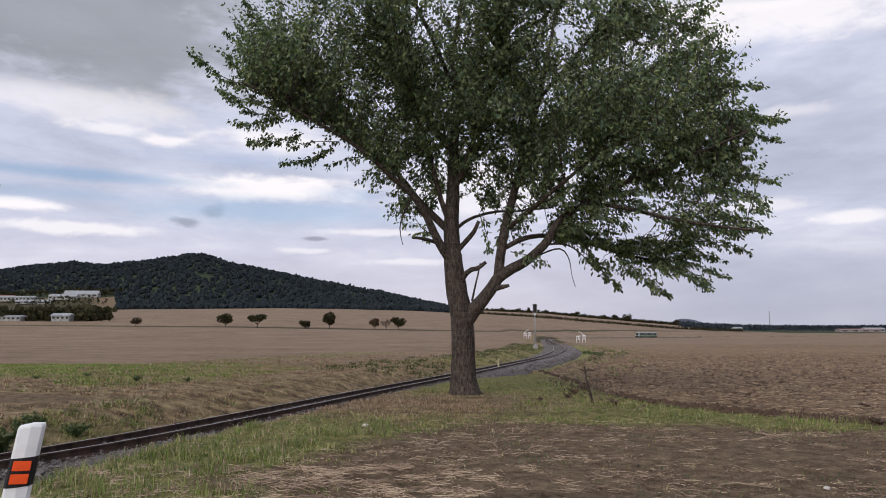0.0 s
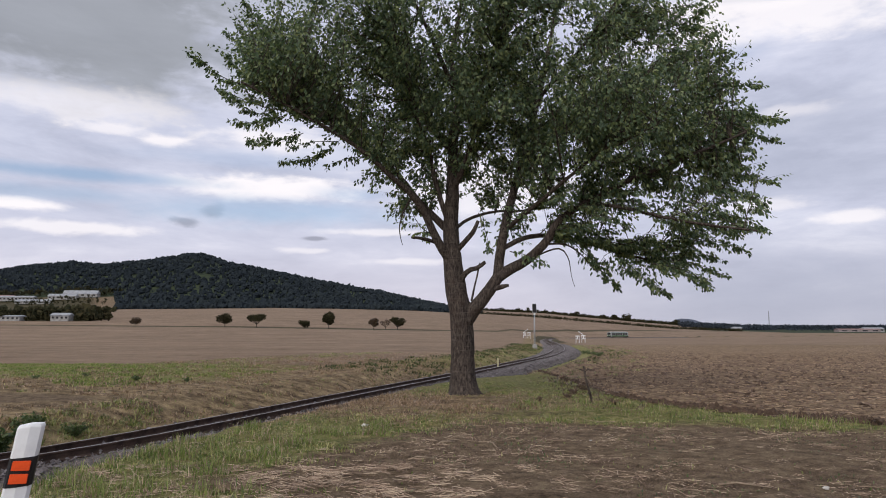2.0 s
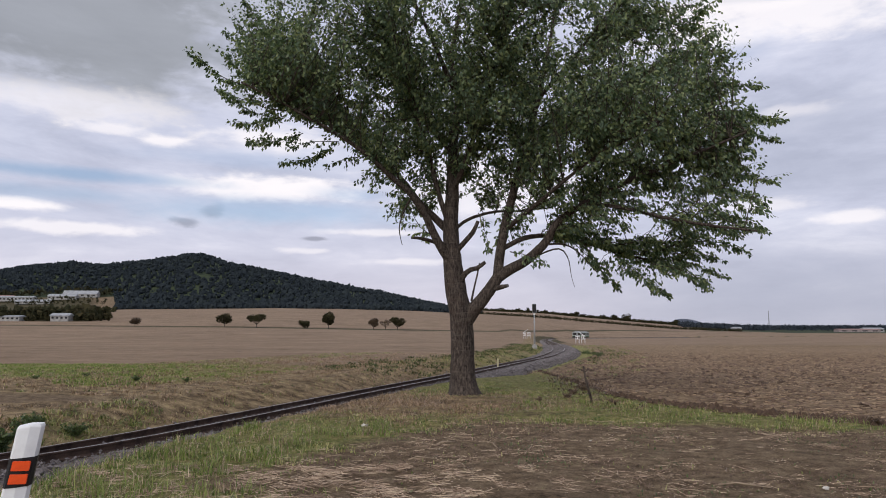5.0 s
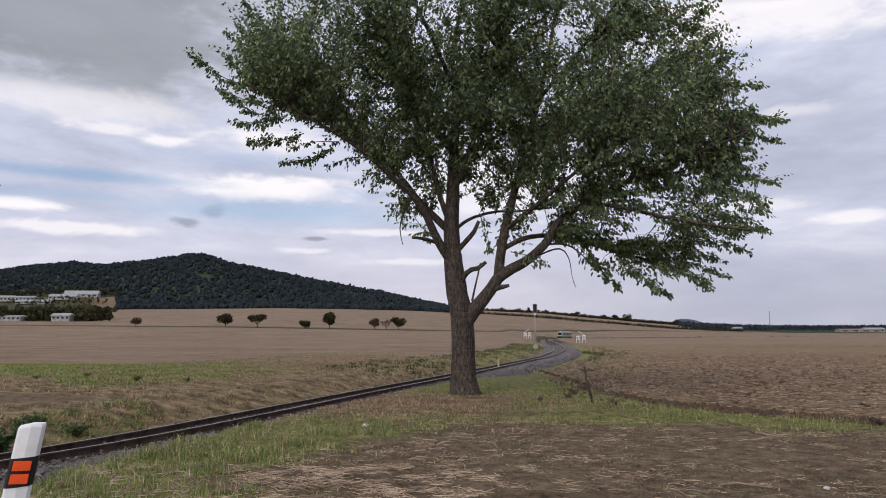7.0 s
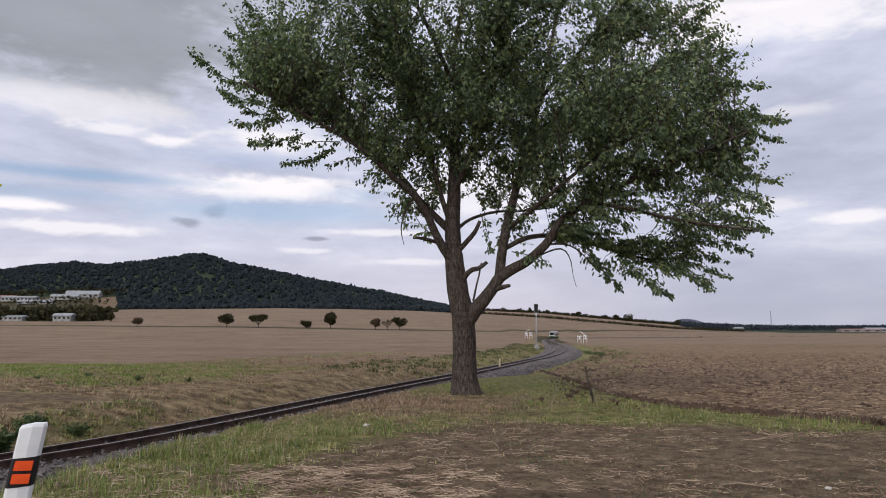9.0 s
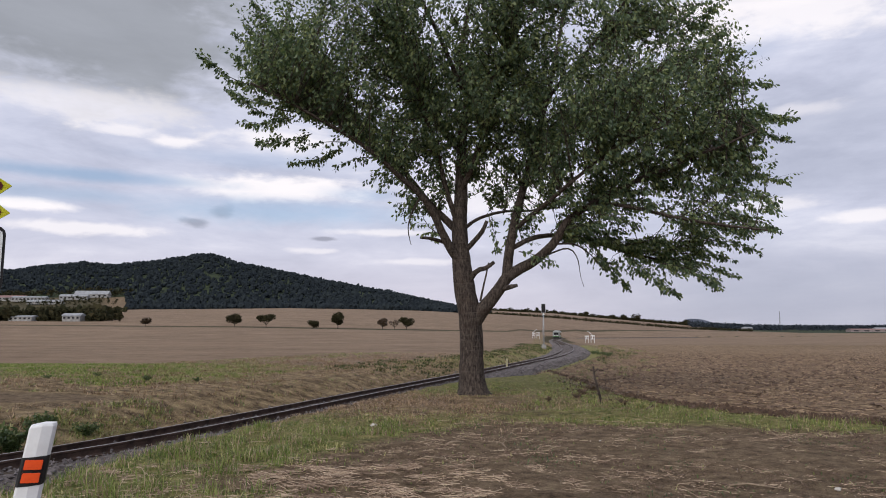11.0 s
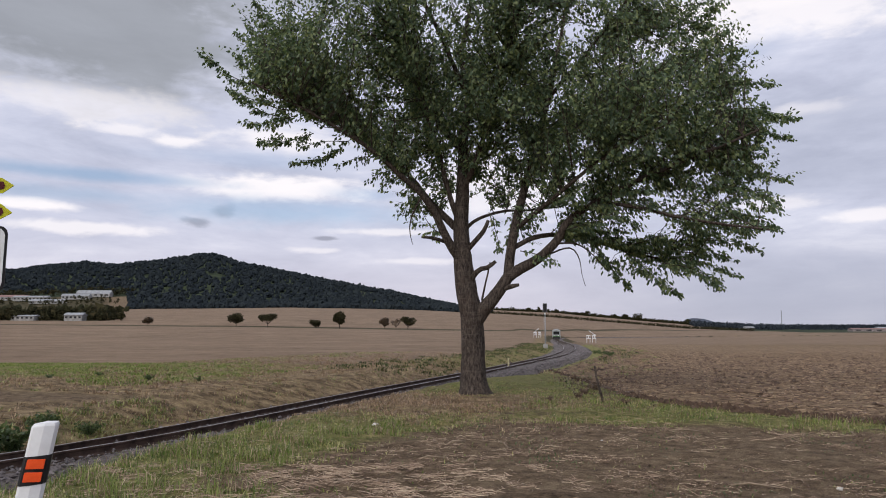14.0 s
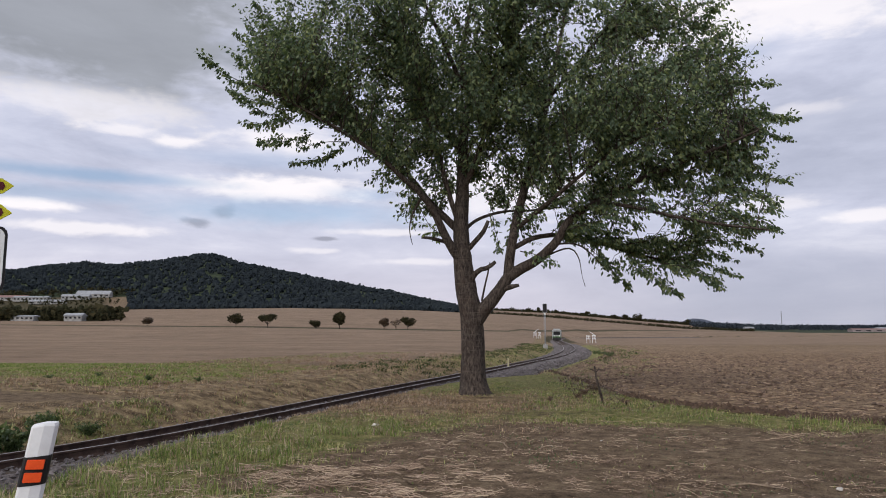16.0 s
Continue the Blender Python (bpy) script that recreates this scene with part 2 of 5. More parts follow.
RAIL_TOP = material("worn_steel", (0.34, 0.31, 0.29), 0.38, 0.9, vary=0.2, scale=2.0, second=(0.22, 0.17, 0.14))
RUST = material("rusty_steel", (0.088, 0.056, 0.043), 0.85, 0.2, vary=0.5, scale=4.0, second=(0.030, 0.020, 0.016))
SLEEPER = material("sleeper_wood", (0.075, 0.058, 0.046), 0.9, vary=0.5, scale=5.0, per="object")
WHITE = material("white_plastic", (0.80, 0.80, 0.80), 0.45, vary=0.08, scale=8.0, second=(0.70, 0.70, 0.69), bump=0.05)
BLACK = material("black_plastic", (0.016, 0.015, 0.016), 0.5, vary=0.2, bump=0.05)
ORANGE = material("orange_reflector", (0.88, 0.105, 0.022), 0.3, vary=0.2, scale=30.0, fine=300.0, second=(0.80, 0.085, 0.018), bump=0.15)
YELLOW = material("yellow_sheeting", (0.58, 0.56, 0.02), 0.45, vary=0.1, scale=8.0, second=(0.50, 0.48, 0.02), bump=0.05)
DARKRED = material("dark_red_paint", (0.10, 0.010, 0.012), 0.4, vary=0.1, bump=0.05)
GREY = material("galvanised_steel", (0.42, 0.43, 0.44), 0.5, 0.5, vary=0.25, scale=5.0, second=(0.32, 0.33, 0.34))


# ---- mesh tools ----
def mesh_from(name, verts, faces, mat, smooth=False, extra=()):
    me = bpy.data.meshes.new(name)
    me.from_pydata([tuple(v) for v in verts], [], [tuple(f) for f in faces])
    for m in (mat, *extra):
        me.materials.append(m)
    if smooth:
        me.polygons.foreach_set("use_smooth", [True] * len(me.polygons))
    return me


def part(name, bm, mat, parent, label="", smooth=False):
    """Links a bmesh, or a ready mesh, as one mesh object under a thing or a part."""
    if isinstance(bm, bpy.types.Mesh):
        me = bm
    else:
        me = bpy.data.meshes.new(name)
        bm.normal_update()
        bm.to_mesh(me)
        bm.free()
        me.materials.append(mat)
        if smooth:
            me.polygons.foreach_set("use_smooth", [True] * len(me.polygons))
    ob = new(name, me)
    ob.parent = parent
    if label:
        ob["label"] = label
    return ob


def thing(name, m, label, category, group="", kind=""):
    ob = new(name)
    ob.matrix_basis = m
    ob.empty_display_size = 0.2
    return tagged(ob, label, category, group, kind)


def add_box(bm, size, m=None, bevel=0.0):
    r = bmesh.ops.create_cube(bm, size=1.0, matrix=(m or Matrix()) @ Matrix.Diagonal((*size, 1)))
    if bevel:
        es = list({e for v in r["verts"] for e in v.link_edges})
        bmesh.ops.bevel(bm, geom=es, offset=bevel, segments=2, affect="EDGES", profile=0.6)
    return bm


def box(size, at=(0, 0, 0), bevel=0.0, m=None):
    return add_box(bmesh.new(), size, (m or Matrix()) @ Matrix.Translation(at), bevel)


def add_cyl(bm, r1, r2, a, b, seg=16):
    a, b = Vector(a), Vector(b)
    q = (b - a).to_track_quat("Z", "Y").to_matrix().to_4x4()
    bmesh.ops.create_cone(bm, cap_ends=True, segments=seg, radius1=r1, radius2=r2, depth=(b - a).length, matrix=Matrix.Translation((a + b) / 2) @ q)
    return bm


def cyl(r1, r2, a, b, seg=16):
    return add_cyl(bmesh.new(), r1, r2, a, b, seg)


def prism(outline, depth, bevel=0.0):
    """A plate in the xz plane with that outline, depth thick along y."""
    bm = bmesh.new()
    f = bm.faces.new([bm.verts.new((x, -depth / 2, z)) for x, z in outline])
    r = bmesh.ops.extrude_face_region(bm, geom=[f])
    bmesh.ops.translate(bm, verts=[v for v in r["geom"] if isinstance(v, bmesh.types.BMVert)], vec=(0, depth, 0))
    bmesh.ops.recalc_face_normals(bm, faces=bm.faces[:])
    if bevel:
        bmesh.ops.bevel(bm, geom=bm.edges[:], offset=bevel, segments=2, affect="EDGES")
    return bm


def spline(points, step):
    """Even points along a smooth curve through the given ones (numpy rows)."""
    p = np.array(points, float)
    p = np.vstack([2 * p[0] - p[1], p, 2 * p[-1] - p[-2]])
    out = []
    for i in range(1, len(p) - 2):
        n = max(2, int(np.linalg.norm(p[i + 1] - p[i]) / step * 2))
        for s in np.linspace(0, 1, n, endpoint=False):
            a, b, c, d = p[i - 1:i + 3]
            out.append(0.5 * (2 * b + (c - a) * s + (2 * a - 5 * b + 4 * c - d) * s ** 2 + (3 * b - a - 3 * c + d) * s ** 3))
    out = np.array(out + [p[-2]])
    run = np.concatenate([[0], np.cumsum(np.linalg.norm(np.diff(out, axis=0), axis=1))])
    s = np.linspace(0, run[-1], max(3, int(run[-1] / step) + 1))
    return np.stack([np.interp(s, run, out[:, k]) for k in range(p.shape[1])], 1)


def tube(path, radii, seg=10, rough=0.0, rng=None):
    """Rings along a path: verts and faces of a limb."""
    path = np.array(path, float)
    d = np.gradient(path, axis=0)
    d /= np.linalg.norm(d, axis=1)[:, None] + 1e-9
    ref = np.array([0.0, 1.0, 0.05])
    u = np.cross(d, ref)
    u /= np.linalg.norm(u, axis=1)[:, None] + 1e-9
    w = np.cross(d, u)
    a = np.linspace(0, 2 * np.pi, seg, endpoint=False)
    r = np.array(radii, float)[:, None] * np.ones(seg)
    if rough and rng is not None:
        r = r * (1 + rough * (rng.random(r.shape) - 0.5))
    v = path[:, None] + r[..., None] * (np.cos(a)[:, None] * u[:, None] + np.sin(a)[:, None] * w[:, None])
    n = len(path)
    f = [(i * seg + j, i * seg + (j + 1) % seg, (i + 1) * seg + (j + 1) % seg, (i + 1) * seg + j) for i in range(n - 1) for j in range(seg)]
    f += [tuple(range(seg - 1, -1, -1)), tuple((n - 1) * seg + j for j in range(seg))]
    return v.reshape(-1, 3), f


class Pile:
    """Gathers many small pieces into one mesh."""

    def __init__(self):
        self.v, self.loops, self.sizes, self.n = [], [], [], 0

    def add(self, verts, faces):
        self.v.append(np.asarray(verts, float).reshape(-1, 3))
        self.sizes.append(np.array([len(f) for f in faces]))
        self.loops.append(np.array([i for f in faces for i in f]) + self.n)
        self.n += len(self.v[-1])

    def many(self, verts, faces):
        """verts: (pieces, corners, 3); faces of one piece."""
        k, c = verts.shape[:2]
        self.v.append(verts.reshape(-1, 3))
        one = np.array([i for f in faces for i in f])
        self.loops.append((self.n + np.arange(k)[:, None] * c + one).ravel())
        self.sizes.append(np.tile(np.array([len(f) for f in faces]), k))
        self.n += k * c

    def mesh(self, name, mat, smooth=False):
        v, loops, sizes = np.vstack(self.v), np.concatenate(self.loops), np.concatenate(self.sizes)
        me = bpy.data.meshes.new(name)
        me.vertices.add(len(v))
        me.vertices.foreach_set("co", v.astype(np.float32).ravel())
        me.loops.add(len(loops))
        me.loops.foreach_set("vertex_index", loops.astype(np.int32))
        me.polygons.add(len(sizes))
        me.polygons.foreach_set("loop_start", np.concatenate([[0], np.cumsum(sizes)[:-1]]).astype(np.int32))
        me.polygons.foreach_set("loop_total", sizes.astype(np.int32))
        me.polygons.foreach_set("use_smooth", np.full(len(sizes), smooth))
        me.update(calc_edges=True)
        me.materials.append(mat)
        return me


# ---- the lie of the land ----
HORIZON, FOCAL = 590.0, 1230.6
TRACK = spline([(-32, -34), (-22, -17), (-14, -3), (-10.2, 4.6), (-7.1, 10.5), (-5.6, 14.0), (-2.63, 23.65), (1.03, 35.15), (5.0, 48.5), (9.3, 63.3),
                (14.4, 87.6), (19.3, 119.9), (25.1, 162.9), (33.8, 230), (43.8, 296), (53.5, 344), (58.6, 359), (67.8, 381), (86, 413),
                (110, 441), (134, 463), (165, 488), (205, 512), (270, 540), (380, 575)], 0.6)
_run = np.concatenate([[0], np.cumsum(np.linalg.norm(np.diff(TRACK, axis=0), axis=1))])
_dir = np.gradient(TRACK, axis=0)
_dir /= np.linalg.norm(_dir, axis=1)[:, None]
_right = np.stack([_dir[:, 1], -_dir[:, 0]], 1)


def step01(v, lo, hi):
    s = np.clip((v - lo) / (hi - lo), 0, 1)
    return s * s * (3 - 2 * s)


def rail_z(y):
    """Height of the track's middle, between the rail heads."""
    return -0.27 - 0.4 * np.clip(y / 230, 0, 1) - 0.42 * np.clip((y - 230) / 233, 0, 1.5)


def cant(y):
    return 0.15 * (1 - step01(y, 90, 220))


def field_z(y):
    return -0.10 - 0.0036 * np.clip(y, 0, 480)


def rise(u, table):
    return np.interp(u, [a for a, b in table], [b for a, b in table])


# heights of the lane, of the upper field's edge and of the hill, along the bearing
LANE = [(-400, 574), (0, 577), (400, 580), (700, 585), (900, 588), (1000, 594), (1300, 597), (2400, 597)]
UPPER = [(-400, 556), (100, 551), (230, 548), (500, 546), (720, 550), (860, 557), (960, 563), (1060, 572), (1193, 583), (1300, 587), (1400, 590), (2400, 592)]
CREST = [(-500, 515), (-200, 484), (0, 485), (60, 477), (130, 472), (180, 477), (250, 470), (300, 463), (335, 458), (360, 459), (400, 472), (470, 486), (540, 500),
         (600, 511), (680, 525), (730, 536), (790, 548), (870, 553), (960, 557), (1027, 563), (1110, 570), (1177, 575), (1230, 580), (1320, 584), (2400, 584)]


def land(x, y):
    """Ground height at plan points (numpy arrays)."""
    x, y = np.asarray(x, float), np.asarray(y, float)
    yy = np.maximum(y, 30.0)
    u = np.clip(784 + FOCAL * x / yy, -500, 2400)
    lane_d, upper_d, crest_d = 350.0, 760.0, 1700.0
    z0 = field_z(y)
    zl = 1.6 + (HORIZON - rise(u, LANE)) * lane_d / FOCAL
    zu = 1.6 + (HORIZON - rise(u, UPPER)) * upper_d / FOCAL
    zc = 1.6 + (HORIZON - rise(u, CREST)) * crest_d / FOCAL
    k1 = step01(y, 60, lane_d) ** 1.3
    w = step01(u, 900, 1040)
    k1 = k1 * (1 - w) + step01(y, 380, 700) * w
    z = z0 + (zl - z0) * k1
    lo = lane_d + 130 * w
    k2 = np.clip((y - lo) / (upper_d - lo), 0, 1)
    z = z + (zu - zl) * k2 ** 0.9 * (y > 0)
    k3 = step01(y, upper_d + 40, crest_d)
    z = z + (zc - zu) * k3 - np.where(y > crest_d, (y - crest_d) * 0.02, 0)
    # the bed of the track and the bank beyond it
    near = np.hypot(x, y) < 700
    s = np.full(x.shape, 99.0)
    ty = y.copy()
    if near.any():
        q = np.stack([x[near], y[near]], 1)
        best, idx = np.full(len(q), 1e9), np.zeros(len(q), int)
        for a in range(0, len(q), 20000):
            d2 = ((q[a:a + 20000, None] - TRACK[None, ::3]) ** 2).sum(2)
            idx[a:a + 20000] = d2.argmin(1) * 3
        side = ((q - TRACK[idx]) * _right[idx]).sum(1)
        dist = np.hypot(*(q - TRACK[idx]).T)
        s[near] = np.where(side >= 0, dist, -dist)
        ty[near] = TRACK[idx][:, 1]
    bed = rail_z(ty) - 0.42
    bank = np.where(s < 0, 0.22 * step01(-s, 4.0, 12.0) * (1 - step01(y, 60, 160)), 0)
    z = z + bank
    flush = (s > 0) * step01(y, 5.0, 13.5) * (1 - step01(y, 27, 33))
    bed = bed + 0.17 * flush
    z = bed + (z - bed) * step01(np.abs(s), 1.9 - 0.85 * flush, 4.2 - 2.2 * flush)
    # rough ground underfoot
    return z, s, u


def land_z(x, y):
    return float(land(np.array([x]), np.array([y]))[0][0])


def on_land(x, y, turn=0.0, sink=0.0):
    return pose(x, y, land_z(x, y) - sink, 0, 0, turn)


def bearing(px, d):
    """The plan point at depth d on a bearing."""
    return (px - 784) / FOCAL * d, d


def field_line(x):
    """Depth at which the tilled field starts."""
    return np.interp(x, [4.3, 4.9, 5.5, 6.55, 8.05, 11, 20], [60, 19.8, 17.6, 15.9, 13.8, 10.8, 4])


def bare_soil(x, y):
    b = step01(x + 0.55 * (13.2 - y) * (y > 8), -0.9, 1.1) * (1 - step01(y + 0.25 * (x - 2), 13.0, 14.8)) * (x < 60)
    return np.maximum(b, step01(x, -2.6, -0.6) * (1 - step01(y, 7.6, 9.4)))


def make_ground():
    rng = np.random.default_rng(3)
    az = np.radians(np.concatenate([np.arange(-180, -42, 3.0), np.arange(-42, 42, 0.22), np.arange(42, 180, 3.0)]))
    r = np.concatenate([[0.0], np.geomspace(1.2, 4600, 420)])
    A, R = np.meshgrid(az, r)
    X, Y = R * np.sin(A), R * np.cos(A)
    z, s, u = land(X.ravel(), Y.ravel())
    x, y = X.ravel(), Y.ravel()
    rr = R.ravel()
    # unevenness: small near, long swells far
    def nz(f, seed):
        return np.array([noise.noise((a * f, b * f, seed)) for a, b in zip(x, y)])
    bump = nz(2.3, 1.0) * 0.035 + nz(0.55, 4.0) * 0.07
    calm = step01(np.abs(s), 2.0, 5.0)
    z = z + bump * calm * (1 - step01(rr, 60, 200)) + nz(0.012, 7.0) * 1.0 * step01(rr, 150, 900)
    na, nr = len(az), len(r)
    faces = [(i * na + j, i * na + (j + 1) % na, (i + 1) * na + (j + 1) % na, (i + 1) * na + j) for i in range(nr - 1) for j in range(na)]
    me = mesh_from("ground", np.stack([x, y, z], 1), faces, GROUND, True)
    m = {}
    right = (s > 0)
    # the tilled field starts beyond a verge that runs across the view
    line = field_line(x)
    tilled = step01(y - line, -0.6, 0.8) * step01(s, 3.6, 5.0) * right * (y > 0)
    tilled = np.maximum(tilled, step01(y, 30, 40) * step01(s, 6.0 + 2.5 * np.exp(-((y - 75) / 30) ** 2), 7.5 + 2.5 * np.exp(-((y - 75) / 30) ** 2)) * right)
    far_field = step01(y, 70, 190)
    left_edge = np.where(u > 560, 37 + (u - 560) * 0.05, 37.0)
    m["stubble"] = tilled * (1 - 0.75 * far_field)
    left = (s < 0) * step01(y, left_edge - 1.5, left_edge + 1.5) * step01(-s, 5.0, 7.5)
    m["field"] = np.maximum(left, tilled * far_field) * (y > 0) * (1 - step01(y, 770, 800))
    m["field"] = np.maximum(m["field"], step01(y, 190, 220) * step01(np.abs(s), 6, 9) * (1 - step01(y, 770, 800)))
    m["dry"] = np.maximum((s < 0) * step01(-s, 1.8, 2.6) * (1 - left), 0.75 * (s > 1.6) * (s < 5.6) * (y > 13) * (y < 30))
    m["dry"] = m["dry"] * (1 - 0.85 * np.exp(-((x + 11.6) / 3.0) ** 2 - ((y - 18.6) / 1.7) ** 2))
    m["dry"] = np.maximum(m["dry"], 0.85 * np.exp(-((x + 0.6) / 2.9) ** 2 - ((y - 18.0) / 2.8) ** 2) * (s > 1.2))
    strip = (s < 0) * step01(y, 22.0, 27.0) * (1 - step01(y, left_edge - 1, left_edge + 2)) * (1 - step01(u, 250, 700)) * 0.85
    strip = np.maximum(strip, (s < -1.8) * (s > -7) * step01(y, 36, 46) * (1 - step01(y, 120, 150)) * 0.55)
    strip = np.maximum(strip, (s < -1.8) * (s > -4.0) * (y < 17) * 0.45)
    yard = right * step01(s, 1.0, 1.8) * (1 - tilled) * (y < 140)
    bare = bare_soil(x, y)
    shade = np.exp(-((x + 0.8) / 2.8) ** 2 - ((y - 18.0) / 2.8) ** 2)
    m["turf"] = np.clip(np.maximum(strip, yard * (0.66 - 0.66 * bare - 0.6 * shade)), 0, 1) * (1 - step01(y, 120, 150))
    lane_y = np.interp(u, [880, 930, 960, 1000, 1100, 1200, 1300], [352, 392, 450, 530, 580, 660, 735])
    lane = (1 - step01(u, 1300, 1360)) * np.exp(-((y - lane_y) / np.interp(u, [900, 1000], [8.0, 13.0])) ** 2)
    # dark verge colour on the far embankment also stands in for its shade
    embank = (np.abs(s) < 4.2) * step01(y, 140, 200) * 0.9
    m["verge"] = np.maximum(lane, embank * step01(np.abs(s), 1.5, 2.5))
    m["verge"] = np.maximum(m["verge"], 0.7 * (1 - step01(u, 140, 215)) * step01(y, 398, 412) * (1 - step01(y, 1060, 1110)) * (y > 0))
    beyond = step01(u, 840, 865) * (1 - step01(u, 1230, 1260)) * step01(y, 776, 790) * (y < 1705)
    m["field"] = np.maximum(m["field"], beyond)
    m["wood"] = step01(y, 772, 790) * (y > 0) * (1 - beyond) * (1 - (1 - step01(u, 195, 225)) * (1 - step01(y, 1060, 1110)) * 0.9)
    for k, v in m.items():
        a = me.attributes.new(k, "FLOAT", "POINT")
        a.data.foreach_set("value", np.clip(v, 0, 1).astype(np.float32))
    return tagged(new("ground", me), "brown stubble fields, dry grass verge and bare soil under the tree", "ground", kind="structure")


ground = make_ground()


# ---- railway track ----
def rail_profile():
    """Half a flat-bottomed rail, mirrored: x across, z up from the foot; head top at 0.15."""
    half = [(0.0625, 0.0), (0.0625, 0.011), (0.02, 0.026), (0.0075, 0.04), (0.0075, 0.105), (0.03, 0.118), (0.034, 0.142), (0.026, 0.15)]
    return half + [(-a, b) for a, b in reversed(half)]


def make_track():
    track = thing("railway_track", Matrix(), "single railway track with dark rusty rails on grey ballast", "railway track", kind="structure")
    keep = TRACK[::2]
    rt, y = _right[::2], keep[:, 1]
    zc = rail_z(y)
    c = cant(y) / 2
    prof = rail_profile()
    n = len(prof)
    for side in (1, -1):
        v = np.zeros((len(keep), n, 3))
        for i, (px, pz) in enumerate(prof):
            v[:, i, :2] = keep + rt * (side * 0.75 + px)
            v[:, i, 2] = zc + side * c + pz - 0.15
        f = [(i * n + j, i * n + (j + 1) % n, (i + 1) * n + (j + 1) % n, (i + 1) * n + j) for i in range(len(keep) - 1) for j in range(n)]
        me = mesh_from("rail", v.reshape(-1, 3), f, RUST, extra=(RAIL_TOP,))
        me.polygons.foreach_set("material_index", [1 if k % n == 7 else 0 for k in range(len(f))])
        part("rail", me, None, track, "rusty flat-bottomed rail with a worn bright top")
    # shouldered bed of broken stone
    sec = [(-3.4, -0.75), (-2.4, -0.46), (-1.75, -0.22), (-1.36, -0.145), (-0.9, -0.16), (0, -0.18), (0.9, -0.16), (1.36, -0.145), (1.75, -0.22), (2.5, -0.50), (3.5, -0.82)]
    rng = np.random.default_rng(5)
    v = np.zeros((len(keep), len(sec), 3))
    for i, (px, pz) in enumerate(sec):
        v[:, i, :2] = keep + rt * px
        low = -0.28 * (px > 1.4) * step01(y, 10.0, 13.0) * (1 - step01(y, 26, 33))
        v[:, i, 2] = low + zc + c * px / 0.75 * (abs(px) < 2) + np.where(abs(px) < 2, 0, c * np.sign(px)) + pz + rng.normal(0, 0.012, len(keep))
    n = len(sec)
    f = [(i * n + j, (i + 1) * n + j, (i + 1) * n + j + 1, i * n + j + 1) for i in range(len(keep) - 1) for j in range(n - 1)]
    part("ballast_bed", mesh_from("ballast_bed", v.reshape(-1, 3), f, BALLAST), None, track, "bed of broken grey stone")
    # loose stones lying on the near stretch of the bed
    pile = Pile()
    k = 62000
    i = (64 + 236 * rng.random(k) ** 1.35).astype(int)
    off = rng.uniform(-2.7, 2.9, k)
    ok = (off < 1.25) | (TRACK[i][:, 1] < 11.5) | (TRACK[i][:, 1] > 29)
    i, off = i[ok], off[ok]
    k = len(i)
    zz = np.interp(off, [a for a, b in sec], [b for a, b in sec])
    cc = cant(TRACK[i][:, 1]) / 2
    z = rail_z(TRACK[i][:, 1]) + np.clip(off, -1.4, 1.4) * cc / 0.75 + zz
    ctr = np.column_stack([TRACK[i] + _right[i] * off[:, None] + rng.normal(0, 0.2, (k, 2)), z + 0.01])
    size = rng.uniform(0.022, 0.055, k) * np.where(np.abs(off) < 1.35, np.interp(i, [64, 150], [0.8, 1.05]), np.interp(i, [64, 110, 150, 300], [0.85, 1.1, 1.6, 2.2]))
    octa = np.array([(1, 0, 0), (-1, 0, 0), (0, 1, 0), (0, -1, 0), (0, 0, 1), (0, 0, -1)], float)
    ang = rng.uniform(0, 6.28, k)
    o = octa[None] * rng.uniform(0.6, 1.3, (k, 6, 1)) + rng.normal(0, 0.2, (k, 6, 3))
    ca, sa = np.cos(ang)[:, None], np.sin(ang)[:, None]
    o = np.stack([o[..., 0] * ca - o[..., 1] * sa, o[..., 0] * sa + o[..., 1] * ca, o[..., 2] * 0.8], 2)
    pile.many(ctr[:, None] + o * size[:, None, None], [(0, 2, 4), (2, 1, 4), (1, 3, 4), (3, 0, 4), (2, 0, 5), (1, 2, 5), (3, 1, 5), (0, 3, 5)])
    st = part("stones", pile.mesh("stones", STONE), None, track, "loose grey ballast stones")
    st["kind"] = "stuff"
    # sleepers: the nearest singly, the rest in one
    def sleeper_bm():
        return box((2.5, 0.25, 0.16), (0, 0, 0), 0.015)
    first = None
    rest = Pile()
    bx = np.array([(a, b, cc2) for a in (-1.25, 1.25) for b in (-0.125, 0.125) for cc2 in (-0.08, 0.08)])
    bf = [(0, 1, 3, 2), (4, 6, 7, 5), (0, 4, 5, 1), (2, 3, 7, 6), (0, 2, 6, 4), (1, 5, 7, 3)]
    for j in range(30, len(TRACK) - 1):
        yv = TRACK[j][1]
        mm = Matrix(((_right[j][0], _dir[j][0], 0, TRACK[j][0]), (_right[j][1], _dir[j][1], 0, TRACK[j][1]), (0, 0, 1, float(rail_z(yv)) - 0.232), (0, 0, 0, 1)))
        mm = mm @ Matrix.Rotation(-math.atan2(float(cant(yv)), 1.5), 4, "Y")
        if 60 <= j < 300:
            if first is None:
                first = part("sleeper", sleeper_bm(), SLEEPER, track, "dark weathered wooden sleeper")
                first.matrix_basis = mm
            else:
                ob = part("sleeper", first.data, None, track)
                ob.matrix_basis = mm
        else:
            M = np.array(mm)
            rest.add(bx @ M[:3, :3].T + M[:3, 3], bf)
    part("far_sleepers", rest.mesh("far_sleepers", SLEEPER), None, track)["kind"] = "stuff"
    return track


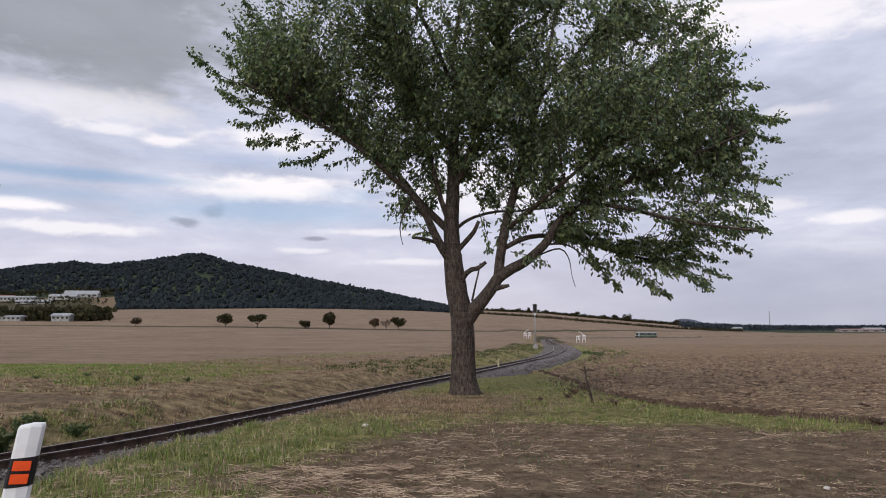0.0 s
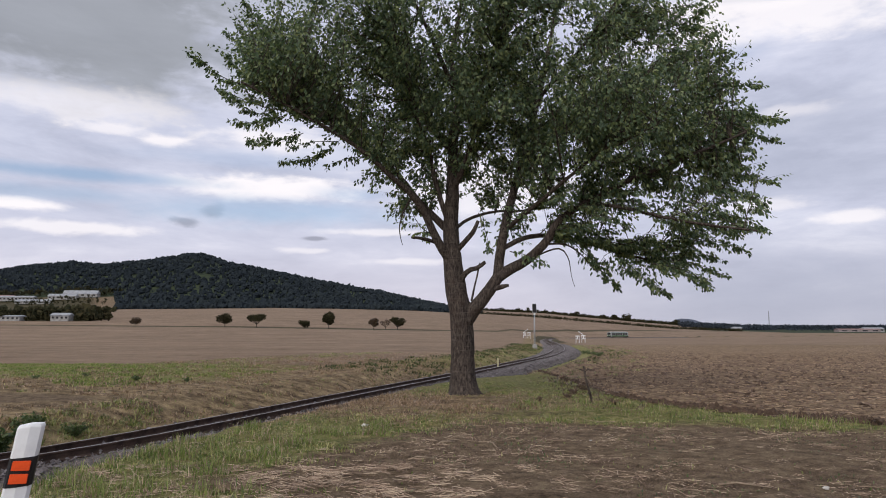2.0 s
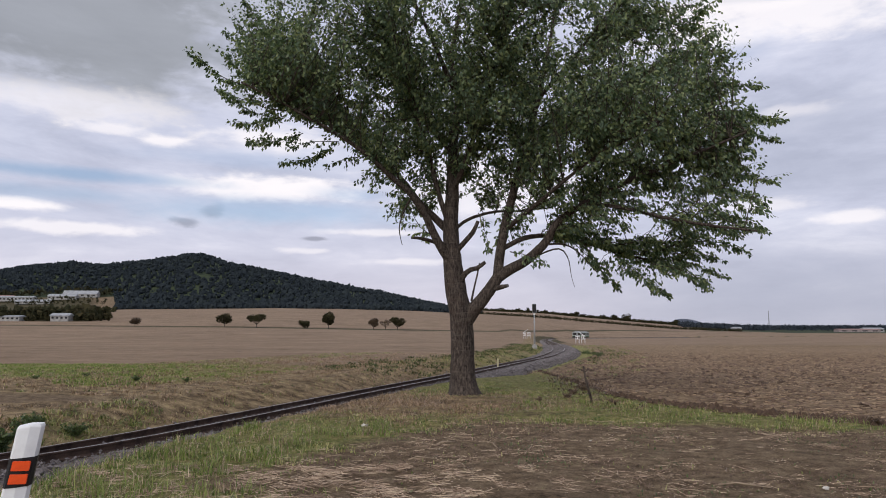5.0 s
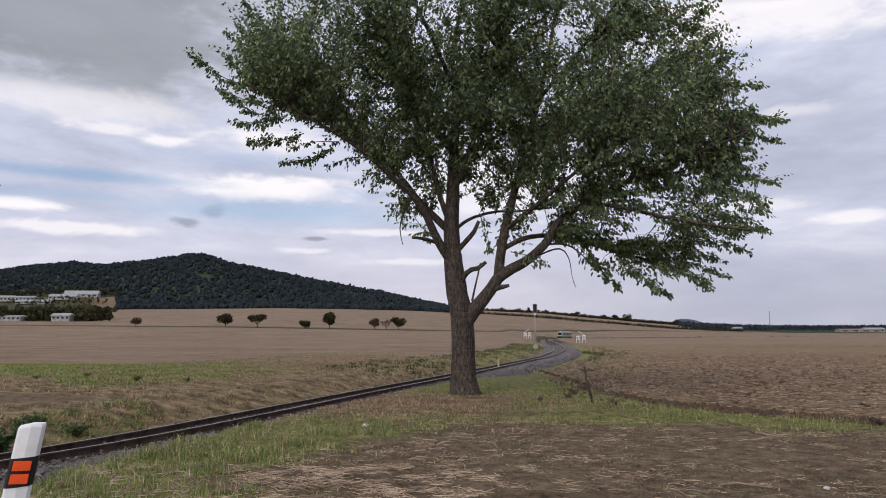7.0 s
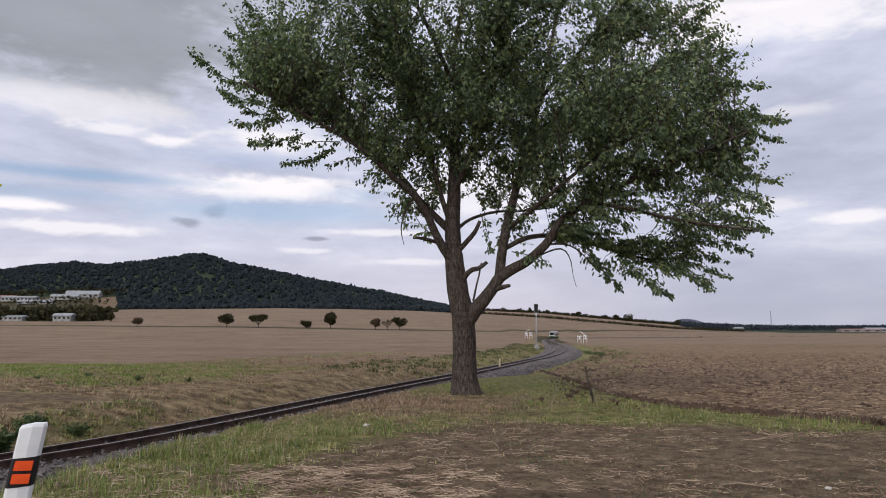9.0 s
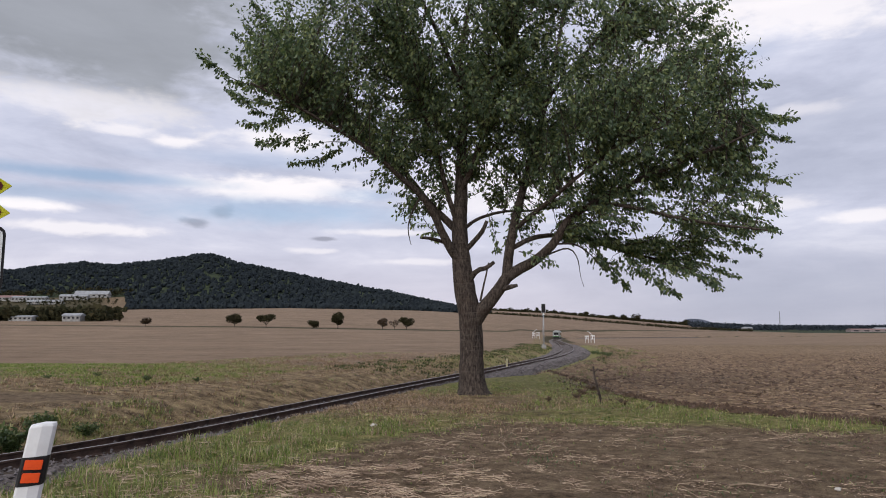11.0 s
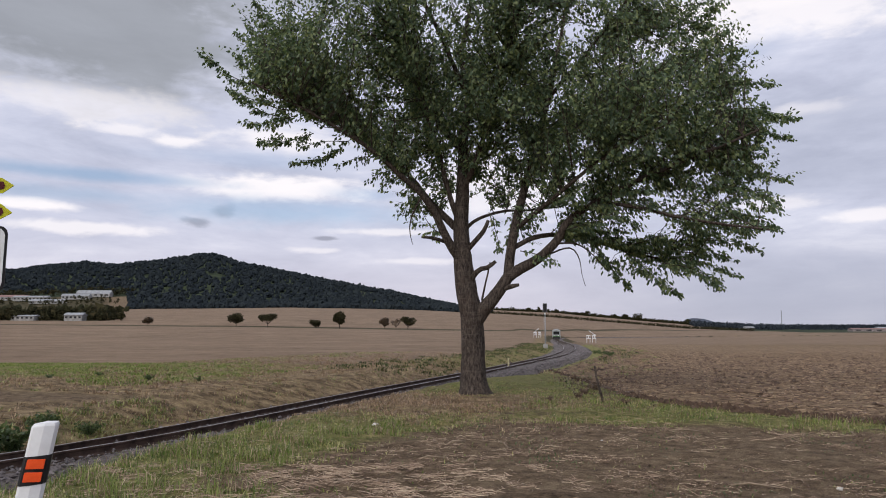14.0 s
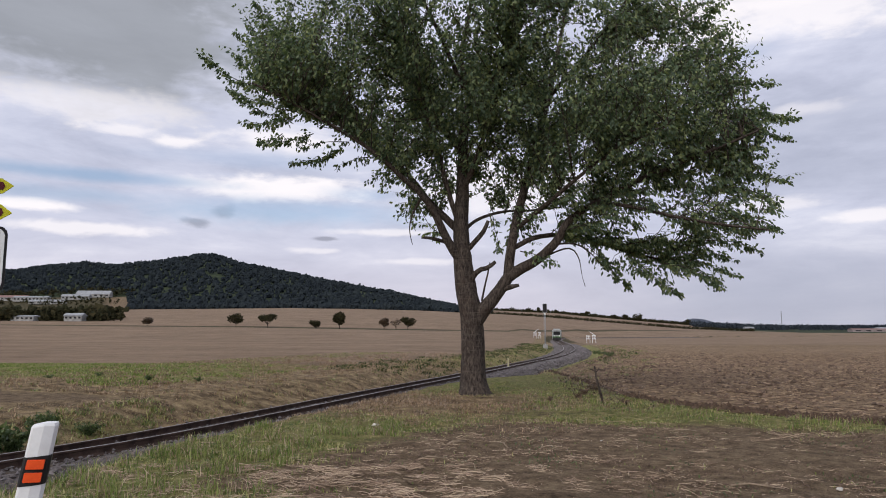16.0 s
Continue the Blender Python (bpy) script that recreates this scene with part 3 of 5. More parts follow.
BALLAST = material("ballast", (0.175, 0.150, 0.140), 0.95, vary=1.3, scale=9.0, fine=22.0, bump=1.0, second=(0.085, 0.070, 0.063), dist=0.05)


# ---- delineator post ----
def make_delineator():
    """Hollow plastic post with a slanted top and a black band with two reflectors; it leans."""
    th = thing("delineator_post", pose(-2.107, 3.300, 0.0, 0.0, 8.5, 24), "white plastic roadside post with black band and two orange reflectors", "road post")
    w, top = 0.055, 1.185
    bm = bmesh.new()
    outline = [(-w, -0.02), (-0.8 * w, -0.042), (0, -0.05), (0.8 * w, -0.042), (w, -0.02), (w, 0.03), (0, 0.055), (-w, 0.03)]
    rings = []
    for z, lift in ((-0.15, 0), (0.91, 0), (1.02, 0), (top - 0.012, 1), (top, 1)):
        s = 1.0 if z < top else 0.9
        rings.append([bm.verts.new((x * s, y * s, z + lift * 0.012 * (x / w) + (0.004 if abs(x) < 0.01 else 0))) for x, y in outline])
    for a, b in zip(rings, rings[1:]):
        for i in range(len(a)):
            bm.faces.new((a[i], a[(i + 1) % len(a)], b[(i + 1) % len(a)], b[i]))
    bm.faces.new(rings[-1])
    bmesh.ops.recalc_face_normals(bm, faces=bm.faces[:])
    part("post_body", bm, WHITE, th, "white hollow plastic post")
    bm = bmesh.new()
    ring = []
    for z in (0.905, 1.038):
        ring.append([bm.verts.new((x * 1.04, y * 1.05, z + (x / w) * 0.012)) for x, y in outline])
    for i in range(len(outline)):
        bm.faces.new((ring[0][i], ring[0][(i + 1) % 8], ring[1][(i + 1) % 8], ring[1][i]))
    bmesh.ops.recalc_face_normals(bm, faces=bm.faces[:])
    part("black_band", bm, BLACK, th, "black band")
    for z in (0.941, 1.000):
        bm = prism([(-0.037, -0.024), (0.037, -0.016), (0.037, 0.028), (-0.037, 0.020)], 0.012, 0.002)
        r = part("reflector", bm, ORANGE, th, "orange-red reflector")
        r.matrix_basis = pose(0, -0.054, z)
    return th


# ---- level crossing warning signal ----
def make_crossing_signal():
    th = thing("crossing_signal", pose(-6.10, 8.4, 0.0, 0, 0, 30), "railway crossing signal with yellow boards above a black lamp board", "crossing signal")
    part("pole", cyl(0.055, 0.055, (0, 0.08, -0.3), (0, 0.08, 3.6), 20), GREY, th, "grey steel pole", True)
    part("base", box((0.4, 0.4, 0.25), (0, 0.08, 0.02), 0.03), GREY, th)
    arrow = [(-0.55, -0.10), (0.42, -0.10), (0.55, 0.0), (0.42, 0.10), (-0.55, 0.10)]
    for z, tilt in ((3.42, 18), (3.13, -4)):
        b = part("cross_arm", prism(arrow, 0.02, 0.003), YELLOW, th, "yellow pointed board")
        b.matrix_basis = pose(0, 0, z, 0, -tilt * 0.3, 0)
        for x in (0.36, -0.2):
            q = part("red_mark", prism([(-0.07, -0.05), (0.07, -0.05), (0.09, 0), (0.07, 0.05), (-0.07, 0.05)], 0.008), DARKRED, b, "dark red mark")
            q.matrix_basis = pose(x, -0.013, 0)
    def rounded(w, h, r):
        pts = []
        for cx, cz, a0 in ((w - r, h - r, 0), (-w + r, h - r, 90), (-w + r, -h + r, 180), (w - r, -h + r, 270)):
            pts += [(cx + r * math.cos(radians(a0 + a)), cz + r * math.sin(radians(a0 + a))) for a in (0, 30, 60, 90)]
        return pts
    bd = part("lamp_board", prism(rounded(0.52, 0.42, 0.10), 0.03), BLACK, th, "black lamp board")
    bd.matrix_basis = pose(0, -0.02, 2.52)
    ed = part("white_border", prism(rounded(0.49, 0.39, 0.09), 0.008), WHITE, bd, "white border")
    ed.matrix_basis = pose(0, -0.02, 0)
    fc = part("board_face", prism(rounded(0.42, 0.32, 0.06), 0.008), BLACK, bd, "black face")
    fc.matrix_basis = pose(0, -0.026, 0)
    for x, z in ((-0.19, 0.12), (0.19, 0.12), (0, -0.15)):
        l = part("lamp", cyl(0.11, 0.11, (0, 0, 0), (0, -0.05, 0), 24), DARKRED if z > 0 else WHITE, bd, "round unlit lamp")
        l.matrix_basis = pose(x, -0.03, z)
        h = part("hood", cyl(0.125, 0.12, (0, 0, 0.02), (0, -0.16, 0.02), 24), BLACK, bd)
        h.matrix_basis = pose(x, 0.09, z)
    return th


# ---- the cherry tree ----
TREE_AT = (0.60, 20.6)
PX = 20.6 / FOCAL


def tp(px, py, depth=0.0):
    """A point of the tree in its own space, from its bearing and rise at the trunk's distance."""
    return np.array([(px - 820) * PX, depth, (688 - py) * PX])


def make_tree():
    rng = np.random.default_rng(11)
    base_z = land_z(*TREE_AT)
    th = thing("cherry_tree", pose(*TREE_AT, base_z - 0.03), "large cherry tree with a forked dark trunk and dense green crown", "tree")
    # limbs: (points with bearing, rise, depth and width)
    stem = [(823, 704, 0, 92), (822, 692, 0, 68), (821, 680, 0, 52), (819, 655, 0, 43), (819, 620, 0, 40), (818, 577, 0, 39), (815, 545, 0, 38), (808, 510, 0.05, 37), (803, 470, 0.1, 35),
            (799, 430, 0.15, 31), (797, 390, 0.2, 27), (799, 340, 0.2, 24), (801, 290, 0.3, 21), (803, 220, 0.4, 18), (811, 140, 0.6, 12), (800, 50, 0.9, 9), (818, -60, 0.8, 6), (812, -190, 0.6, 3)]
    limbs = [
        [(818, 565, 0, 30), (842, 535, -0.1, 25), (862, 510, -0.15, 22), (885, 478, -0.2, 20), (930, 452, -0.3, 17), (962, 422, -0.4, 15), (985, 385, -0.5, 13), (1030, 355, -0.7, 11), (1100, 320, -1.0, 9), (1200, 280, -1.2, 6), (1300, 240, -1.3, 3)],
        [(880, 484, -0.2, 18), (885, 440, -0.1, 17), (897, 380, 0.1, 16), (915, 315, 0.3, 14), (938, 235, 0.5, 12), (965, 140, 0.7, 10), (990, 30, 0.9, 7), (1010, -90, 1.0, 4)],
        [(888, 432, -0.1, 9), (930, 410, 0.3, 9), (975, 402, 0.7, 8), (1040, 408, 1.1, 7), (1130, 430, 1.5, 5), (1240, 455, 1.8, 3)],
        [(897, 395, 0.1, 9), (925, 375, -0.3, 8), (960, 350, -1.0, 7), (1030, 300, -2.0, 5), (1120, 260, -3.0, 3)],
        [(801, 455, 0.1, 19), (775, 420, -0.2, 15), (752, 372, -0.5, 13), (728, 340, -0.8, 11), (700, 318, -1.1, 9), (640, 270, -1.6, 7), (560, 225, -2.1, 5), (460, 175, -2.5, 3)],
        [(797, 400, 0.2, 15), (770, 370, 0.5, 13), (740, 335, 0.9, 11), (705, 285, 1.3, 9), (640, 215, 1.9, 7), (540, 140, 2.4, 5), (440, 60, 2.8, 3)],
        [(797, 390, 0.2, 10), (775, 330, 0.0, 9), (760, 270, -0.3, 8), (730, 170, -0.8, 6), (690, 50, -1.4, 4)],
        [(800, 330, 0.2, 10), (830, 260, -0.6, 9), (860, 170, -1.4, 7), (890, 60, -2.2, 5), (910, -60, -2.8, 3)],
        [(803, 260, 0.3, 10), (770, 190, 1.2, 8), (720, 100, 2.2, 6), (660, -20, 3.0, 3)],
        [(930, 260, 0.5, 9), (1000, 200, 1.3, 7), (1090, 120, 2.1, 5), (1190, 40, 2.8, 3)],
        [(807, 130, 0.5, 9), (760, 40, -0.4, 7), (700, -70, -1.2, 4)],
        [(965, 140, 0.7, 8), (1040, 60, -0.2, 6), (1120, -40, -1.0, 4)],
        [(1030, 355, -0.7, 8), (1080, 370, -1.3, 6), (1170, 400, -2.0, 5), (1280, 420, -2.4, 3)],
        [(799, 400, 0.2, 7), (830, 372, 0.6, 6), (880, 352, 1.0, 5), (930, 345, 1.5, 4), (1000, 330, 2.2, 3)],
        [(803, 440, 0.1, 10), (822, 420, -0.1, 9), (838, 402, -0.2, 8), (846, 383, -0.25, 6)],
        [(810, 496, 0.0, 12), (820, 480, -0.15, 10), (830, 470, -0.22, 9), (845, 466, -0.27, 8), (858, 456, -0.3, 6)],
        [(866, 508, -0.15, 12), (880, 501, -0.3, 9), (890, 501, -0.33, 8), (898, 498, -0.35, 5)],
        [(795, 432, 0.1, 10), (770, 418, 0.2, 7), (750, 411, 0.25, 6), (727, 408, 0.3, 5)],
        [(834, 524, -0.1, 4), (841, 492, -0.25, 3), (845, 475, -0.28, 3), (848, 458, -0.3, 2)],
        [(935, 452, -0.3, 3), (985, 432, -0.2, 3), (1003, 448, -0.2, 2), (1008, 480, -0.2, 1), (1014, 500, -0.2, 1)],
        [(960, 425, -0.4, 4), (1000, 425, -0.2, 3), (1030, 438, 0.1, 2), (1060, 470, 0.2, 1)],
        [(730, 345, -0.7, 4), (714, 372, -0.6, 3), (708, 400, -0.6, 2), (713, 428, -0.6, 1)],
    ]

    def limb(rows, seg, name, label=""):
        raw = np.array([[*tp(a, b, c), w * PX / 2] for a, b, c, w in rows])
        pts = spline(raw, 0.16)
        pts[:, :3] += np.cumsum(rng.normal(0, 0.006, (len(pts), 3)), 0) * 0.6
        if rows is stem:
            v, f = tube(pts[:, :3], pts[:, 3], 26)
            ang = np.arctan2(v[:, 1], v[:, 0] - np.repeat(pts[:, 0], 26))
            v[:, :2] += 0.018 * np.stack([np.cos(ang), np.sin(ang)], 1) * (np.sin(5 * ang + 0.7 * v[:, 2]) + 0.6 * np.sin(9 * ang + 2.0) + np.array([noise.noise((a * 6, b * 6, c * 3)) for a, b, c in v]))[:, None]
        else:
            v, f = tube(pts[:, :3], np.maximum(pts[:, 3], 0.006), seg, 0.03, rng)
        return pts, v, f
    pts, v, f = limb(stem, 22, "trunk")
    part("trunk", mesh_from("trunk", v, f, BARK, True), None, th, "dark fissured trunk")
    skeleton = [pts]
    for rows in limbs:
        pts, v, f = limb(rows, 12, "limb")
        part("limb", mesh_from("limb", v, f, BARK, True), None, th)
        skeleton.append(pts)
    joints = np.vstack([p[::3, :3] for p in skeleton[:15]])
    # crown lobes: bearing, rise, depth, half width, half height, half depth (in the same units and metres), leaf sprays
    lobes = [(470, 140, -2.0, 75, 50, 1.3, 130), (520, 60, 0.5, 120, 85, 2.6, 640), (490, -5, 2.0, 105, 80, 2.0, 420), (560, 95, -1.6, 110, 60, 1.5, 230), (570, 145, -1.0, 100, 55, 2.4, 280),
             (575, 170, 0.0, 105, 36, 1.8, 200), (505, 165, 0.6, 70, 30, 1.2, 130), (620, 208, 0.4, 60, 22, 1.2, 90), (690, 225, -0.6, 80, 40, 1.6, 110), (660, 60, 2.4, 140, 120, 2.6, 700), (670, 100, -2.6, 150, 105, 2.0, 540), (660, 215, 1.6, 85, 48, 1.8, 170),
             (690, 270, -1.0, 60, 32, 1.4, 80), (800, 30, -3.4, 160, 130, 2.2, 620), (820, 60, 3.2, 170, 130, 2.6, 560), (800, 180, 0.0, 150, 90, 3.6, 360), (770, 300, 0.3, 60, 55, 1.4, 55),
             (860, 265, 1.0, 80, 42, 2.2, 270), (830, 230, -1.0, 100, 50, 2.0, 150), (920, 265, -0.4, 70, 50, 1.8, 270), (880, 340, 0.6, 70, 40, 1.6, 45), (760, 255, 0.8, 60, 45, 1.6, 130), (1255, 50, 0.4, 50, 60, 1.4, 190), (1180, 10, -0.8, 90, 60, 2.0, 220), (1280, 110, -0.4, 45, 40, 1.0, 110), (1000, 400, 0.4, 45, 22, 1.0, 40), (950, 60, -3.0, 170, 140, 2.4, 700), (990, 80, 2.9, 180, 130, 2.6, 620), (950, 225, -1.4, 110, 75, 2.2, 370),
             (1060, 200, -2.4, 150, 110, 2.2, 720), (1080, 210, 1.8, 170, 130, 2.6, 540), (1165, 90, 0.2, 115, 110, 3.0, 600), (1210, 220, 0.0, 120, 100, 2.6, 430),
             (1110, 320, -1.0, 150, 60, 2.4, 430), (1240, 330, 0.0, 110, 55, 2.0, 290), (1120, 385, 0.8, 105, 42, 2.0, 250), (1180, 425, 0.8, 100, 32, 1.6, 140), (1240, 400, -1.2, 70, 38, 1.4, 110),
             (1120, 440, 1.4, 75, 28, 1.3, 75), (1295, 185, 0.3, 62, 55, 1.4, 170), (1295, 280, 0.2, 58, 38, 1.2, 120), (1225, 45, 0.0, 55, 70, 1.6, 130), (1000, 370, -0.8, 60, 40, 1.6, 130),
             (1000, 170, 0.0, 150, 105, 3.0, 330), (900, 100, 0.5, 130, 90, 2.5, 380), (1090, 60, 0.0, 130, 90, 2.5, 260),
             (720, 165, 0.5, 110, 90, 2.5, 240), (880, 185, -1.5, 105, 85, 2.0, 300), (800, 90, 0.0, 150, 100, 3.0, 300), (1060, 320, 0.0, 110, 40, 2.0, 200), (600, 20, -1.5, 115, 75, 2.0, 380), (1280, 345, 0.5, 55, 38, 1.2, 120), (455, 30, 0.0, 45, 50, 1.2, 150), (455, 110, 0.2, 55, 45, 1.2, 140),
             (1248, 110, 0.2, 45, 45, 1.0, 90), (720, 340, 0.0, 26, 26, 0.8, 20), (740, -130, 0.0, 230, 110, 4.0, 420), (950, -130, 0.0, 230, 110, 4.0, 420), (860, -230, 0.0, 190, 90, 3.4, 220)]
    sway = []
    heart = tp(850, 400)

    def unit(a):
        return a / (np.linalg.norm(a, axis=-1, keepdims=True) + 1e-9)
    def leaves_on(pile, path, ax):
        """Drooping leaves at the points of each shoot; path: (shoots, points, 3)."""
        n = path.shape[1]
        a = path.reshape(-1, 3)
        m = len(a)
        L = rng.uniform(0.10, 0.165, m)
        dirn = unit(rng.normal(0, 0.45, (m, 3)) + np.repeat(ax, n, 0) * 0.45 + np.array([0, 0, -0.8]))
        a = a + rng.normal(0, 0.018, (m, 3))
        w = unit(np.cross(dirn, rng.normal(size=(m, 3))))
        nn = np.cross(dirn, w)
        p0 = a + dirn * 0.02
        md = p0 + dirn * (L * 0.5)[:, None] - nn * (L * 0.06)[:, None]
        tip = p0 + dirn * L[:, None] + nn * (L * 0.1)[:, None]
        sd = (L * 0.27)[:, None] * w
        lift = nn * (L * 0.05)[:, None]
        pile.many(np.stack([p0, md + sd + lift, tip, md - sd + lift], 1), [(0, 1, 2), (0, 2, 3)])

    # long leading shoots that stand out of the crown's rim
    leads = [(455, 165, 345, 100, -1.5), (450, 130, 377, 68, -0.5), (455, 60, 360, 4, 0.5), (510, 205, 410, 216, -1.0), (580, 240, 483, 270, 0.4), (520, 205, 424, 232, 0.8),
             (470, 180, 372, 140, 0.6), (465, 90, 400, 28, 1.4), (480, 60, 428, -8, -1.0), (600, 245, 512, 262, -0.6), (640, 250, 566, 272, 0.8), (690, 285, 628, 306, 0.2), (700, 305, 655, 318, -0.6),
             (440, 140, 352, 118, 1.0), (470, 215, 438, 238, 0.2),
             (1210, 90, 1312, 44, 0.4), (1200, 50, 1272, -6, -0.6), (1215, 75, 1290, 22, 1.0), (1240, 150, 1350, 138, -0.5), (1230, 130, 1322, 112, 0.8), (1265, 210, 1400, 194, 0.3), (1240, 110, 1304, 78, -0.2),
             (1265, 235, 1378, 236, -0.8), (1265, 290, 1397, 300, 0.5), (1240, 375, 1350, 408, -1.0), (1235, 415, 1350, 440, 0.2), (1205, 445, 1310, 484, 0.9), (1170, 455, 1282, 508, 0.5),
             (1110, 455, 1205, 518, 1.0), (1060, 430, 1122, 500, 1.6), (1250, 165, 1372, 172, 1.0), (1250, 320, 1335, 360, -0.4), (1000, 395, 1062, 470, 0.8), (1255, 200, 1360, 212, -1.2), (1260, 270, 1350, 272, 1.2),
             (1230, 350, 1315, 395, 1.0), (1150, 460, 1240, 500, -0.4), (1090, 445, 1160, 515, -0.2), (1220, 430, 1325, 448, 1.4), (1250, 310, 1365, 325, 0.9), (1040, 420, 1085, 488, 0.4),
             (900, 440, 962, 468, -0.6), (720, 330, 712, 385, 0.2), (850, 360, 868, 425, 0.6), (765, 330, 752, 398, 0.5), (905, 340, 890, 400, 1.2)]
    for bx, by, ex, ey, dp in leads:
        A = tp(bx, by, dp)
        B = A + (tp(ex, ey - (7 if bx < 700 or by > 370 else 0), dp + rng.normal(0, 0.3)) - A) * (0.96 if bx < 700 or by > 370 else 1.04)
        bow = np.array([0, 0, -0.09 if bx < 600 else 0.06]) * np.linalg.norm(B - A)
        lead = spline(np.array([A, (A + B) / 2 + bow, B]), 0.06)
        pile, wood = Pile(), Pile()
        stem2 = lead[::2]
        v, f = tube(stem2, np.linspace(0.016, 0.004, len(stem2)), 4)
        wood.add(v, f)
        at = rng.integers(0, len(lead), max(16, int(len(lead) * (1.5 if bx < 600 or bx > 1020 else 0.45))))
        p = lead[at]
        ax = unit(unit(B - A) * 0.8 + rng.normal(0, 0.5, p.shape))
        ln = rng.uniform(0.12, 0.36, len(p)) * np.interp(at / len(lead), [0, 1], [1.3, 0.5])
        path = p[:, None] + ax[:, None] * (ln[:, None] * np.linspace(0.05, 1, 5))[..., None]
        leaves_on(pile, path, ax)
        e = part("branch_shoot", wood.mesh("branch_shoot", BARK), None, th)
        part("leaves", pile.mesh("leaves", LEAF), None, e, "drooping cherry leaves on a leading shoot")["kind"] = "stuff"
        pv = Matrix.Translation(A)
        for o in (e, e.children[0]):
            o.data.transform(pv.inverted())
        e.matrix_basis = pv
        sway.append((e, A, len(sway) + 3))
    for k, (bx, by, dp, hw, hh, hd, count) in enumerate(lobes):
        c = tp(bx, by, dp)
        half = np.array([hw * PX, hd, hh * PX]) * 1.02
        root = joints[((joints - c) ** 2).sum(1).argmin()]
        pile, wood = Pile(), Pile()
        # branchlets reach from the limbs to the lobe's rim; shoots stand along them
        nb = max(5, int(count / 8.7 * (0.5 if by < -100 or by > 375 else 0.76)))
        end = c + unit(rng.normal(size=(nb, 3))) * (rng.random(nb) ** 0.3 * rng.uniform(0.7, 1.08, nb))[:, None] * half
        near = joints[((joints[None] - end[:, None] * np.array([1, 1, 1]) + np.array([0, 0, 0.4])) ** 2).sum(2).argsort(1)[np.arange(nb), rng.integers(0, 5, nb)]]
        reach = np.linalg.norm(end - near, axis=1)
        start = end + (near - end) * np.minimum(1.0, 2.3 / reach)[:, None]
        sag = np.array([0, 0, -0.05])
        mid = (start + end) / 2 + rng.normal(0, 0.10, (nb, 3)) + sag * reach[:, None].clip(0, 2)
        for b in range(nb):
            pp = spline(np.array([near[b], start[b], mid[b], end[b]]) if reach[b] > 2.2 else np.array([start[b], mid[b], end[b]]), 0.25)
            v, f = tube(pp, np.linspace(0.016, 0.005, len(pp)), 4)
            wood.add(v, f)
        q = np.repeat(np.arange(nb), 9)
        s = rng.random(len(q)) ** 0.9
        S = s[:, None]
        p = (1 - S) ** 2 * start[q] + 2 * S * (1 - S) * mid[q] + S ** 2 * end[q]
        along = unit(end[q] - start[q])
        outward = unit(p - heart)
        ax = unit(along * 0.6 + outward * 0.6 + rng.normal(0, 0.42, p.shape))
        ln = rng.uniform(0.30, 0.80, len(p)) * (0.7 + 0.5 * s)
        n = 11
        g = np.linspace(0.05, 1, n)
        low = (p[:, 2:3] < 5.6)
        ax = np.where(low, unit(ax * np.array([1, 1, 0.35]) + np.array([0.7, 0, 0]) * np.sign(p[:, :1]) - np.array([0, 0, 0.22]) * (p[:, :1] > 0)), ax)
        droop = np.array([0, 0, 1.0]) * np.where(p[:, 2] > 6.0, 0.25, -0.05)[:, None]
        path = p[:, None] + ax[:, None] * (ln[:, None] * g)[..., None] + droop[:, None] * (ln[:, None] * g ** 2)[..., None]
        # thin shoot, a three-sided sliver
        e1 = unit(np.cross(ax, rng.normal(size=ax.shape))) * 0.006
        e2 = unit(np.cross(ax, e1)) * 0.006
        wood.many(np.stack([p + e1, p - e1 * 0.5 + e2, p - e1 * 0.5 - e2, path[:, -1]], 1), [(0, 1, 3), (1, 2, 3), (2, 0, 3)])
        leaves_on(pile, path, ax)
        e = part("branch_spray", wood.mesh("branch_spray", BARK), None, th)
        e["kind"] = "stuff"
        pv = Matrix.Translation(root)
        e.data.transform(pv.inverted())
        e.matrix_basis = pv
        lm = pile.mesh("leaves", LEAF)
        lm.transform(pv.inverted())
        part("leaves", lm, None, e, "dense drooping green cherry leaves")["kind"] = "stuff"
        sway.append((e, root, k))
    return th, sway


# ---- railcar ----
CAR_GREEN = material("green_paint", (0.075, 0.165, 0.06), 0.35, vary=0.12, scale=2.0, bump=0.03)
CAR_WHITE = material("white_paint", (0.36, 0.38, 0.36), 0.35, vary=0.1, scale=2.0, bump=0.03)
CAR_ROOF = material("grey_roof_paint", (0.34, 0.35, 0.34), 0.6, vary=0.2, scale=1.5)
GLASS = material("tinted_glass", (0.012, 0.014, 0.016), 0.08, vary=0.1, bump=0.0, spec=0.6)
UNDER = material("underframe_paint", (0.035, 0.034, 0.034), 0.8, vary=0.4)
LAMP_ON = bpy.data.materials.new("lit_headlamp")
LAMP_ON.use_nodes = True
LAMP_ON.node_tree.nodes["Principled BSDF"].inputs["Emission Color"].default_value = (1, 0.96, 0.85, 1)
LAMP_ON.node_tree.nodes["Principled BSDF"].inputs["Emission Strength"].default_value = 0.5


def car_section(w, z0, z1, roof, n=7):
    """Outline of the car across: straight sides and an arched roof."""
    pts = [(w * 0.94, z0), (w, z0 + 0.5), (w * 0.985, z1)]
    pts += [(w * 0.985 * math.cos(a), z1 + roof * math.sin(a)) for a in np.linspace(0.25, math.pi - 0.25, n)]
    return pts + [(-w * 0.985, z1), (-w, z0 + 0.5), (-w * 0.94, z0)]


